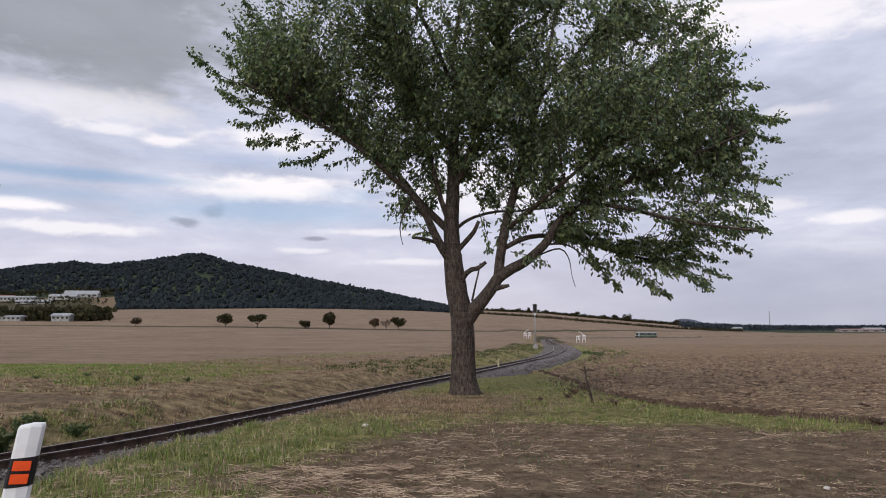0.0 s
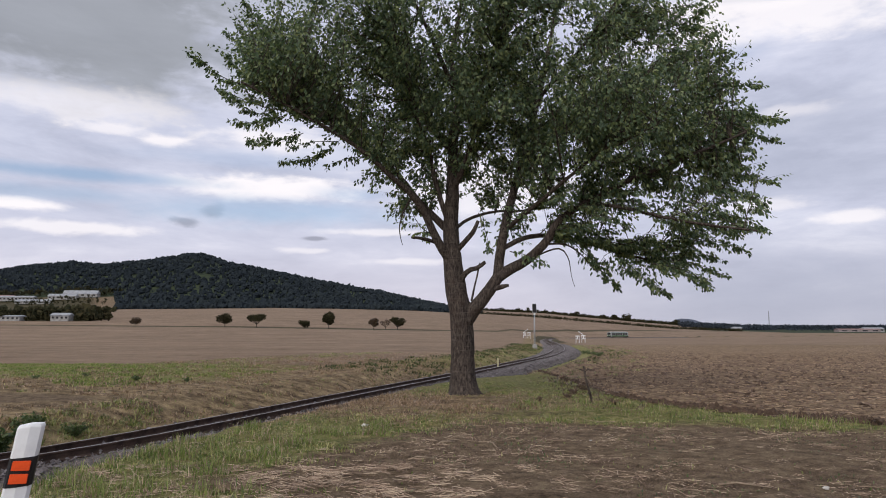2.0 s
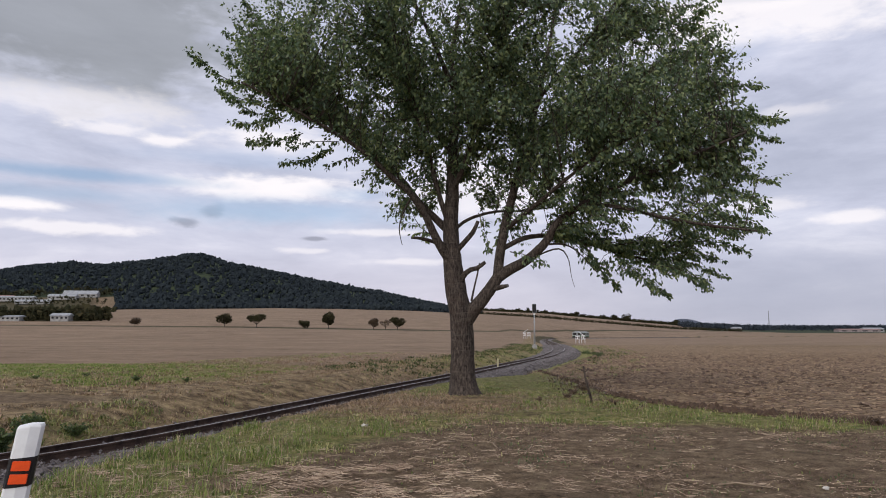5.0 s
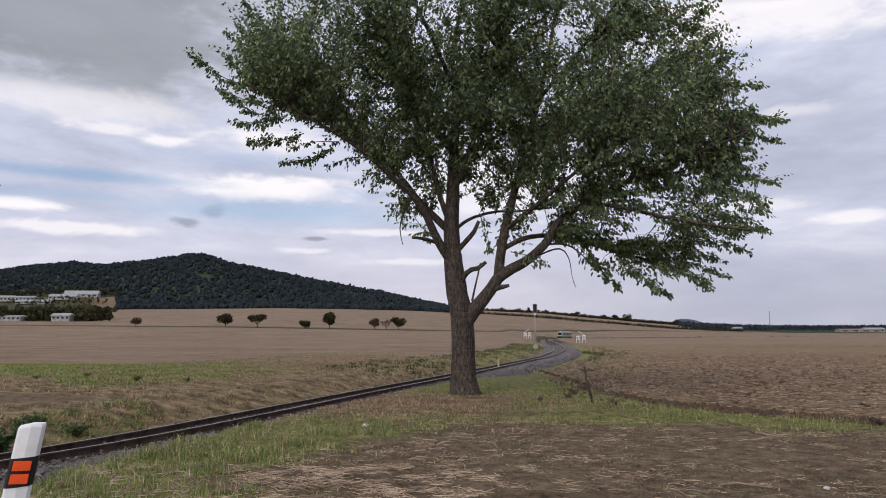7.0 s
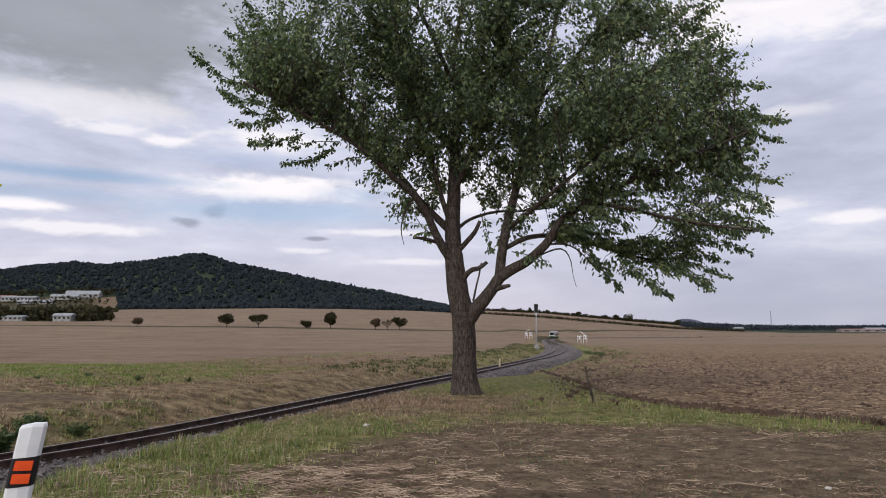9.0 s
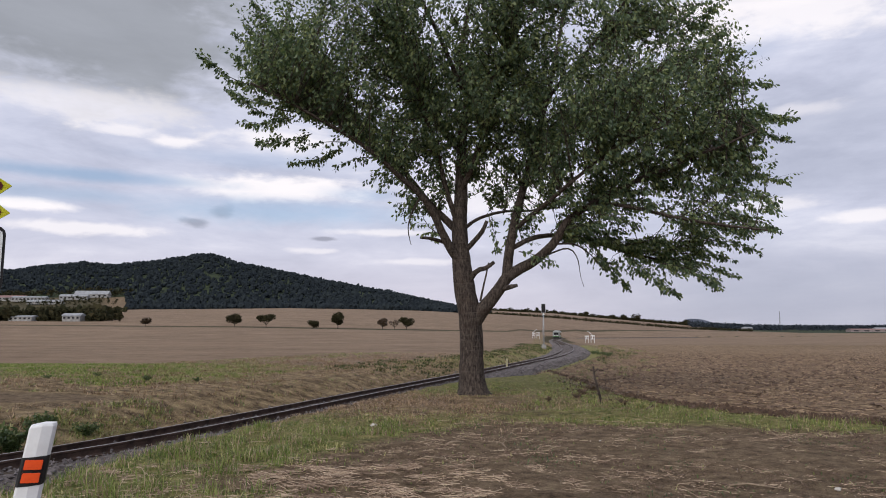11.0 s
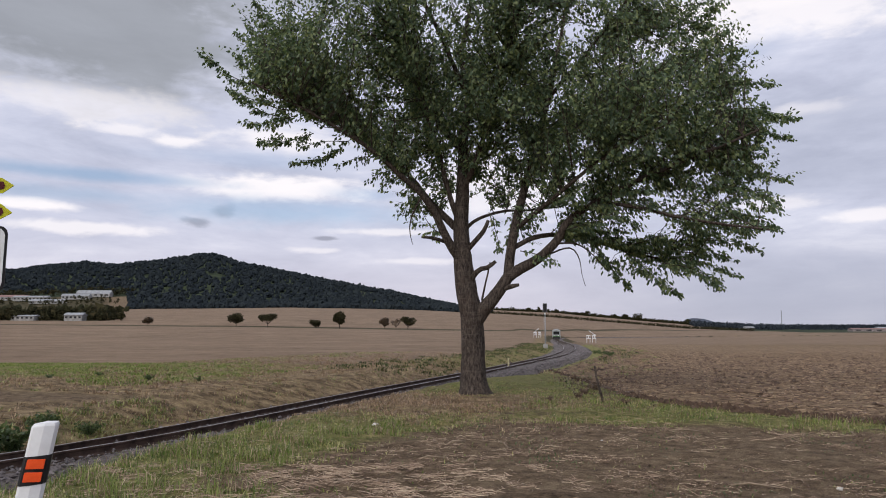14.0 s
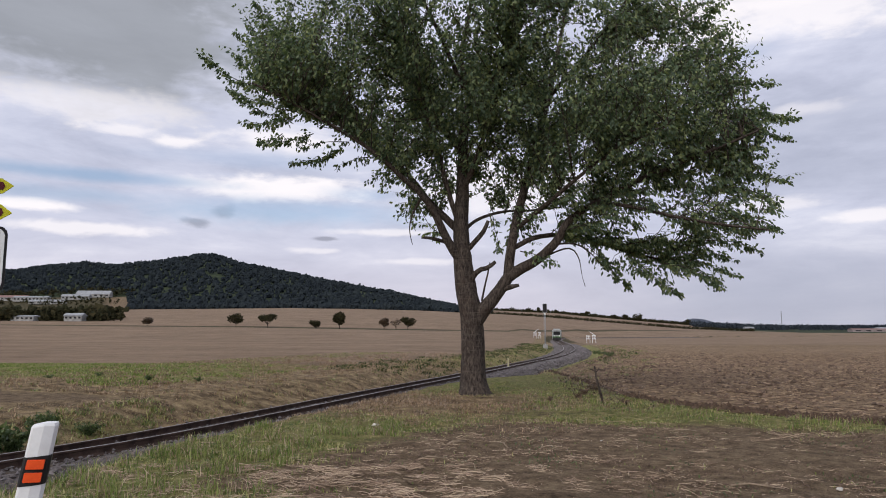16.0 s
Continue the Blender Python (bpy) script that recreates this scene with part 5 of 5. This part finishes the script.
def make_cover():
    rng = np.random.default_rng(17)

    bare = bare_soil

    def line(x, y):
        return y - field_line(x)
    # turf of the yard
    x, y = scatter_plan(230000, -7, 12, 5.2, 26, rng, 0.5, 2.0, -0.05)
    s = signed(x, y)
    tilled = (line(x, y) > 0)
    worn = np.exp(-((x + 0.8) / 2.8) ** 2 - ((y - 18.0) / 2.8) ** 2)
    ok = (s > 2.3) & ~tilled & (bare(x, y) + rng.normal(0, 0.28, len(x)) < 0.42) & (rng.random(len(x)) > worn * 1.1)
    x, y = x[ok], y[ok]
    h = rng.uniform(0.02, 0.075, len(x))
    blades(0, x, y, h, GRASS, "yard_grass", "short patchy green and yellow grass", 1.0, 0.008, seed=2)
    # taller tufts by the track and the post
    pts = []
    for _ in range(190):
        cx, cy = rng.uniform(-5.2, -0.6), rng.uniform(5.4, 13.5)
        pts.append(np.column_stack([rng.normal(cx, 0.10, 90), rng.normal(cy, 0.10, 90)]))
    for _ in range(110):
        cx, cy = rng.uniform(1.8, 12), rng.uniform(11.5, 20)
        pts.append(np.column_stack([rng.normal(cx, 0.16, 80), rng.normal(cy, 0.14, 80)]))
    q = np.vstack(pts)
    s = signed(q[:, 0], q[:, 1])
    ok = (s > 2.2) & ~((line(q[:, 0], q[:, 1]) > 0)) & (bare(q[:, 0], q[:, 1]) < 0.35)
    q = q[ok]
    pale = rng.random(len(q)) < 0.34
    blades(0, q[~pale, 0], q[~pale, 1], 0.03 + 0.19 * rng.random((~pale).sum()) ** 1.7, GRASS_LUSH, "grass_tufts", "taller green grass tufts", 0.85, 0.005, seed=3)
    blades(0, q[pale, 0], q[pale, 1], 0.03 + 0.19 * rng.random(pale.sum()) ** 1.7, STRAW, "dry_stalks", "dry yellow stalks among the grass tufts", 1.1, 0.004, seed=67)
    # dry bank beyond the track
    x, y = scatter_plan(110000, -34, 8, 12, 62, rng, 0.7, 5.0, 0.05)
    s = signed(x, y)
    hollow = ((x + 11.6) / 3.2) ** 2 + ((y - 18.6) / 1.6) ** 2
    ok = (s < -2.3) & (s > -17) & (hollow + rng.normal(0, 0.2, len(x)) > 1)
    x, y, s = x[ok], y[ok], s[ok]
    g = rng.random(len(x)) < np.where(s < -12, 0.75, np.where(s > -4.2, 0.35, 0.06))
    blades(0, x[~g], y[~g], rng.uniform(0.04, 0.15, (~g).sum()), STRAW_DRY, "dry_bank_grass", "dry yellow-brown grass on the bank beyond the track", 0.9, 0.012, seed=4)
    blades(0, x[g], y[g], rng.uniform(0.05, 0.15, g.sum()), GRASS, "green_bank_grass", "green grass strip along the bank", 0.7, 0.011, seed=5)
    # clumps on the bank and along the far verges
    pts, green = [], []
    for n, x0, x1, y0, y1, s0, s1, share, spread in ((3600, -32, 6, 11, 50, -17, -2.4, 0.10, 0.09), (1100, -2, 22, 32, 120, -7, -2.6, 0.6, 0.22), (1100, 4, 32, 24, 125, 3.4, 8.5, 0.6, 0.22), (260, -9, -5, 11, 19, -5, -2.5, 0.85, 0.14)):
        cx, cy = rng.uniform(x0, x1, n), rng.uniform(y0, y1, n)
        sd = signed(cx, cy)
        ok = (sd > s0) & (sd < s1) & (((cx + 11.6) / 3.2) ** 2 + ((cy - 18.6) / 1.6) ** 2 > 0.9)
        cx, cy = cx[ok], cy[ok]
        g = rng.random(len(cx)) < share
        for k, (a, b) in enumerate(zip(cx, cy)):
            q = np.column_stack([rng.normal(a, spread, 22), rng.normal(b, spread, 22), np.full(22, spread)])
            (green if g[k] else pts).append(q)
    for rows, mat, name, label in ((pts, STRAW_DRY, "dry_clumps", "rough brown clumps of dead grass on the bank"), (green, GRASS, "weed_clumps", "green weeds beside the track")):
        q = np.vstack(rows)
        blades(0, q[:, 0], q[:, 1], rng.uniform(0.4, 1.5, len(q)) * (0.03 + 0.55 * q[:, 2]), mat, name, label, 1.6, 0.011, seed=len(q))
    x, y = scatter_plan(52000, -30, -1, 22.5, 37, rng, 1.6, 52.0, -0.12)
    u = 784 + FOCAL * x / y
    ok = (signed(x, y) < -7.0) & (rng.random(len(x)) < 1 - step01(u, 330, 690)) & (y > 24.0 + 2.0 * np.sin(x * 0.7))
    blades(0, x[ok], y[ok], rng.uniform(0.03, 0.12, ok.sum()), GRASS_LUSH, "field_edge_grass", "bright green grass strip along the field edge", 0.9, 0.013, seed=66)
    # broad-leaved weeds on both shoulders further along the line
    far = []
    for n, s0, s1, y0, y1 in ((3000, -8.0, -2.4, 34, 130), (520, 4.2, 6.4, 40, 110), (160, 4.6, 7.2, 58, 80)):
        cx, cy = rng.uniform(-6, 34, n), rng.uniform(y0, y1, n)
        sd = signed(cx, cy)
        ok = (sd > s0) & (sd < s1)
        for a, b in zip(cx[ok], cy[ok]):
            far.append(np.column_stack([rng.normal(a, 0.22, 16), rng.normal(b, 0.3, 16)]))
    q = np.vstack(far)
    blades(0, q[:, 0], q[:, 1], rng.uniform(0.05, 0.22, len(q)), SHOULDER, "shoulder_weeds", "dark green weeds on the railway shoulders", 1.3, 0.03, seed=61)
    # dry grass and straw trodden round the foot of the tree
    x, y = rng.normal(-0.5, 2.4, 15000), rng.normal(18.0, 2.0, 15000)
    ok = (signed(x, y) > 1.5) & (line(x, y) < 0)
    blades(0, x[ok], y[ok], rng.uniform(0.02, 0.10, ok.sum()), STRAW_DRY, "trodden_grass", "dry brown grass round the foot of the tree", 1.3, 0.008, seed=62)
    # the ridge of dark turned soil where the tilling begins
    n = 5200
    x = 4.35 + 7.5 * rng.random(n) ** 1.5
    y = field_line(x) + rng.normal(0.25, 0.22, n)
    crumbs(x, y, 0.02 + 0.10 * rng.random(n) ** 2.2, CLOD_DARK, "turned_soil", "ridge of dark turned soil along the field edge", rng)
    # low weeds scattered on the bare soil
    x, y = scatter_plan(9000, -1, 12, 7, 14.5, rng, 0.9, 44.0, 0.22)
    ok = bare(x, y) > 0.4
    blades(0, x[ok], y[ok], rng.uniform(0.015, 0.06, ok.sum()), WEED, "soil_weeds", "small green weeds on the bare soil", 1.2, 0.008, seed=63)
    # a low heap of dead weeds at the field's corner
    q = np.column_stack([rng.normal(4.6, 0.5, 1000), rng.normal(23.5, 3.2, 1000)])
    blades(0, q[:, 0], q[:, 1], 0.03 + 0.12 * rng.random(len(q)) ** 2, HEAP, "dead_weeds", "brown dead weeds heaped at the field corner", 1.8, 0.02, seed=77)
    # straw lying on the soil and on the field
    x, y = scatter_plan(40000, -4, 13, 5.6, 15.5, rng, 0.6, 9.0, 0.08)
    keep = bare(x, y) + rng.normal(0, 0.2, len(x)) > 0.15
    x, y = x[keep], y[keep]
    lay(x, y, 0.015 + 0.24 * rng.random(len(x)) ** 5.5, STRAW, "straw", "dry straw stalks strewn on the soil", 0.003, 0.8, rng)
    x, y = scatter_plan(9000, -4.5, 1.5, 5.6, 9.4, rng, 0.4, 12.0, 0.0)
    lay(x, y, rng.uniform(0.05, 0.26, len(x)), STRAW, "straw_mat", "matted dry straw beside the grass", 0.003, 0.8, rng)
    x, y = scatter_plan(150000, 3, 46, 10, 90, rng, 0.7, 15.0, -0.1)
    s = signed(x, y)
    row = (y * math.cos(0.25) + x * math.sin(0.25)) / 0.62
    keep = (line(x, y) > 0.1) & (s > 4.5) & (rng.random(len(x)) < 1 - step01(y, 22, 85)) & (np.abs(row % 1 - 0.5) + rng.normal(0, 0.12, len(x)) < 0.32)
    x, y = x[keep], y[keep]
    lay(x, y, rng.uniform(0.05, 0.18, len(x)), STRAW_DRY, "stubble_straw", "pale stubble straw on the tilled field", 0.008, 0.5, rng)
    # crumbs on the bare soil
    x, y = scatter_plan(60000, -3.5, 13, 5.4, 15.5, rng, 0.5, 31.0, -0.12)
    ok = bare(x, y) > 0.3
    crumbs(x[ok], y[ok], 0.003 + 0.018 * rng.random(ok.sum()) ** 3.0, CRUMB, "soil_crumbs", "small crumbs and stones on bare soil", rng)
    # clods of soil
    x, y = scatter_plan(90000, 2, 44, 6, 85, rng, 0.6, 20.0, -0.05)
    s = signed(x, y)
    keep = (s > 4.0) & (rng.random(len(x)) < 1 - step01(y, 20, 80)) & ((line(x, y) > 0) | (bare(x, y) > 0.5))
    x, y = x[keep], y[keep]
    k = len(x)
    z = land(x, y)[0]
    octa = np.array([(1, 0, 0), (-1, 0, 0), (0, 1, 0), (0, -1, 0), (0, 0, 1), (0, 0, -1)], float)
    size = (0.014 + 0.085 * rng.random(k) ** 2.2) * np.where(line(x, y) > 0, 1.0, 0.28)
    o = octa[None] * rng.uniform(0.6, 1.4, (k, 6, 1)) + rng.normal(0, 0.25, (k, 6, 3))
    o[..., 2] *= 0.6
    p = Pile()
    p.many(np.stack([x, y, z + size * 0.15], 1)[:, None] + o * size[:, None, None], [(0, 2, 4), (2, 1, 4), (1, 3, 4), (3, 0, 4), (2, 0, 5), (1, 2, 5), (3, 1, 5), (0, 3, 5)])
    tagged(new("soil_clods", p.mesh("soil_clods", CLOD)), "brown clods of tilled soil", "soil", kind="stuff")


def crumbs(x, y, size, mat, name, label, rng):
    k = len(x)
    z = land(x, y)[0]
    octa = np.array([(1, 0, 0), (-1, 0, 0), (0, 1, 0), (0, -1, 0), (0, 0, 1)], float)
    o = octa[None] * rng.uniform(0.6, 1.4, (k, 5, 1)) + rng.normal(0, 0.25, (k, 5, 3))
    o[..., 2] *= 0.8
    p = Pile()
    p.many(np.stack([x, y, z + 0.002], 1)[:, None] + o * size[:, None, None], [(0, 2, 4), (2, 1, 4), (1, 3, 4), (3, 0, 4)])
    return tagged(new(name, p.mesh(name, mat)), label, "soil", kind="stuff")


def make_weed(px, d, h, w, seed, mat, label):
    """A bushy weed: stems and many small leaves."""
    rng = np.random.default_rng(seed)
    x, y = bearing(px, d)
    th = thing("weed", on_land(x, y, 0, 0.02), label, "weed", "weeds beside the line")
    stems, leaves = Pile(), Pile()
    for _ in range(14):
        a, r = rng.uniform(0, 6.28), w / 2 * rng.random() ** 0.6
        top = np.array([r * math.cos(a), r * math.sin(a), h * rng.uniform(0.6, 1.0)])
        path = spline(np.array([top * 0.05, top * np.array([0.45, 0.45, 0.6]), top]), h / 8)
        v, f = tube(path, np.linspace(0.006, 0.002, len(path)), 4)
        stems.add(v, f)
        q = path[rng.integers(1, len(path), 46)] + rng.normal(0, 0.03 * h / 0.4, (46, 3))
        q[:, 2] = np.maximum(q[:, 2], 0.01)
        e, g = rng.normal(size=(46, 3)), rng.normal(size=(46, 3))
        e *= 0.05 * h / 0.4 / np.linalg.norm(e, axis=1)[:, None]
        g *= 0.022 * h / 0.4 / np.linalg.norm(g, axis=1)[:, None]
        leaves.many(np.stack([q - e, q + g, q + e, q - g], 1), [(0, 1, 2), (0, 2, 3)])
    part("stems", stems.mesh("stems", HEAP), None, th)["kind"] = "stuff"
    part("leaves", leaves.mesh("leaves", mat), None, th)["kind"] = "stuff"
    return th


def make_weeds():
    for k, (px, d, h, w) in enumerate(((370, 17.0, 0.24, 0.55), (18, 13.4, 0.50, 0.8), (-15, 13.0, 0.55, 0.9), (60, 14.6, 0.34, 0.6), (82, 14.8, 0.40, 0.55), (150, 15.3, 0.28, 0.7), (250, 25.0, 0.20, 0.5), (338, 25.5, 0.16, 0.4),
                                       (160, 26.0, 0.15, 0.5), (75, 24.5, 0.15, 0.5), (430, 18.5, 0.18, 0.5), (600, 24.0, 0.22, 0.6), (1058, 58.0, 0.35, 1.3), (1040, 66.0, 0.35, 1.6), (1052, 62.0, 0.3, 1.6), (1030, 74.0, 0.4, 1.6))):
        make_weed(px, d, h, w, 300 + k, WEED, "bushy green weed growing beside the railway line")
    for k, (px, d, h, w) in enumerate(((951, 18.4, 0.16, 0.22), (1012, 20.5, 0.20, 0.5), (1000, 19.5, 0.16, 0.4), (1080, 18.0, 0.13, 0.4), (1030, 22.0, 0.22, 0.6), (1535, 13.4, 0.2, 0.3))):
        make_weed(px, d, h, w, 340 + k, HEAP, "dead brown weed at the edge of the tilled field")


def make_litter():
    """Fallen sticks and pale stones on the soil."""
    rng = np.random.default_rng(91)
    for x, y, ang, ln, r in ((0.05, 11.26, 40, 0.40, 0.016), (0.80, 11.08, 98, 0.42, 0.009), (-0.30, 9.86, 5, 0.36, 0.010), (4.09, 12.71, -12, 0.5, 0.012), (1.05, 8.35, 18, 0.5, 0.010), (6.2, 9.6, -8, 0.6, 0.014), (3.4, 8.1, -24, 0.55, 0.012), (6.9, 12.4, 70, 0.3, 0.012)):
        th = thing("fallen_stick", pose(x, y, land_z(x, y) + 0.02, 0, 0, ang), "dry broken stick lying on the bare soil", "stick", "sticks on the soil")
        pts = np.array([(-ln / 2, 0, -0.01), (-ln * 0.15, 0.03, 0.025), (ln * 0.15, -0.01, 0.02), (ln / 2, 0.03, 0.0)])
        v, f = tube(pts, [r, r * 0.9, r * 0.8, r * 0.5], 7, 0.2, rng)
        part("stem", mesh_from("stem", v, f, STICK, True), None, th)
        v, f = tube(np.array([(ln * 0.1, 0, 0.02), (ln * 0.22, 0.07, 0.04)]), [r * 0.5, r * 0.3], 5)
        part("twig", mesh_from("twig", v, f, STICK, True), None, th)
    for x, y, s in ((4.29, 8.05, 0.036), (-0.05, 7.19, 0.028), (0.49, 6.91, 0.03), (-1.48, 13.47, 0.06), (2.4, 11.6, 0.022), (5.2, 10.2, 0.024)):
        bm = bmesh.new()
        bmesh.ops.create_icosphere(bm, subdivisions=2, radius=s)
        for v in bm.verts:
            v.co = v.co * (1 + 0.5 * noise.noise(v.co * 40 + Vector((x, y, 0)))) * 1.0
            v.co.z *= 0.6
        ob = part("pale_stone", bm, PALE, None, "", True)
        ob.matrix_basis = pose(x, y, land_z(x, y) + s * 0.25)
        tagged(ob, "small pale stone lying on the bare soil", "stone", "pale stones")


STICK = material("dry_stick", (0.34, 0.26, 0.18), 0.9, vary=0.4, scale=12.0)
PALE = material("pale_stone", (0.62, 0.58, 0.52), 0.85, vary=0.2, scale=20.0)
CLOD_DARK = material("turned_soil", (0.100, 0.064, 0.043), 0.95, vary=0.5, scale=9.0, per="island")
CRUMB = material("crumb", (0.165, 0.112, 0.080), 0.95, vary=0.5, scale=9.0, per="island")


def lay(x, y, length, mat, name, label, width, wild, rng):
    """Stalks lying on the ground."""
    k = len(x)
    z = land(x, y)[0] + rng.uniform(0.004, 0.03, k)
    a = np.where(rng.random(k) < wild, rng.uniform(0, 6.28, k), rng.normal(-0.25, 0.35, k))
    d = np.stack([np.cos(a), np.sin(a), rng.normal(0, 0.10, k)], 1) * length[:, None] / 2
    sd = np.stack([-np.sin(a), np.cos(a), np.zeros(k)], 1) * width
    c = np.stack([x, y, z], 1)
    hgt = np.array([0, 0, width * 1.4])
    bow = np.stack([np.zeros(k), np.zeros(k), length * rng.uniform(-0.02, 0.06, k)], 1)
    p = Pile()
    p.many(np.stack([c - d - sd, c - d + sd, c - d + hgt, c + bow - sd, c + bow + sd, c + bow + hgt, c + d - sd, c + d + sd, c + d + hgt], 1),
           [(0, 3, 5, 2), (1, 2, 5, 4), (3, 6, 8, 5), (4, 5, 8, 7)])
    return tagged(new(name, p.mesh(name, mat)), label, "straw", kind="stuff")


HEAP = leaf_material("dead_weed", (0.05, 0.034, 0.025), (0.12, 0.08, 0.055), (0.26, 0.18, 0.12), 0.1)
STRAW_DRY = leaf_material("dry_grass", (0.12, 0.078, 0.050), (0.27, 0.180, 0.115), (0.46, 0.33, 0.21), 0.1)

delineator = make_delineator()
crossing_signal = make_crossing_signal()
cherry_tree, SWAY = make_tree()
railcar = make_railcar()
make_rail_signal()
make_crossing_board(*bearing(1025, 165), -8, 1)
make_crossing_board(*bearing(931, 205), 10, -1)
make_marker(*bearing(880, 44), 0.85, material("faded_yellow_paint", (0.55, 0.50, 0.30), 0.7, second=(0.45, 0.40, 0.24)), "short faded yellow post beside the track")
make_stake()
make_far_trees()
make_woods()
make_village()
make_cover()
make_litter()
make_weeds()
make_track()


# ---- what moves ----
def track_pose(s, back=0.0):
    """The car's pose with its middle s metres along the track, heading towards its start."""
    a, b = s - 6.9, s + 6.9
    pa = np.array([np.interp(a, _run, TRACK[:, k]) for k in (0, 1)])
    pb = np.array([np.interp(b, _run, TRACK[:, k]) for k in (0, 1)])
    c = (pa + pb) / 2
    h = pa - pb
    return pose(float(c[0]), float(c[1]), float(rail_z(c[1])), 0, 0, math.degrees(math.atan2(-h[0], h[1])))


def motions():
    # where the car's middle stands along the track, by its distance ahead
    def s_at(y):
        return float(np.interp(y, TRACK[60:, 1], _run[60:]))
    times = [(0.0, 463), (2.0, 441), (4.2, 413), (6.5, 381), (8.0, 359), (9.0, 344), (12.0, 296), (14.0, 263), (16.0, 230)]
    rows = []
    for k in range(33):
        t = k * 0.5
        s = float(np.interp(t, [a for a, b in times], [s_at(b) for a, b in times]))
        rows.append((t, track_pose(s)))
    walk(railcar, rows)
    for e, root, k in SWAY:
        rows = []
        for i in range(21):
            t = i * 0.8
            a = 0.45 * math.sin(t * 1.7 + k * 1.3) + 0.25 * math.sin(t * 3.1 + k * 2.1)
            b = 0.35 * math.sin(t * 1.3 + k * 0.7)
            rows.append((t, Matrix.Translation(root) @ pose(0, 0, 0, a * 0.7, b, a * 0.5)))
        walk(e, rows)


motions()
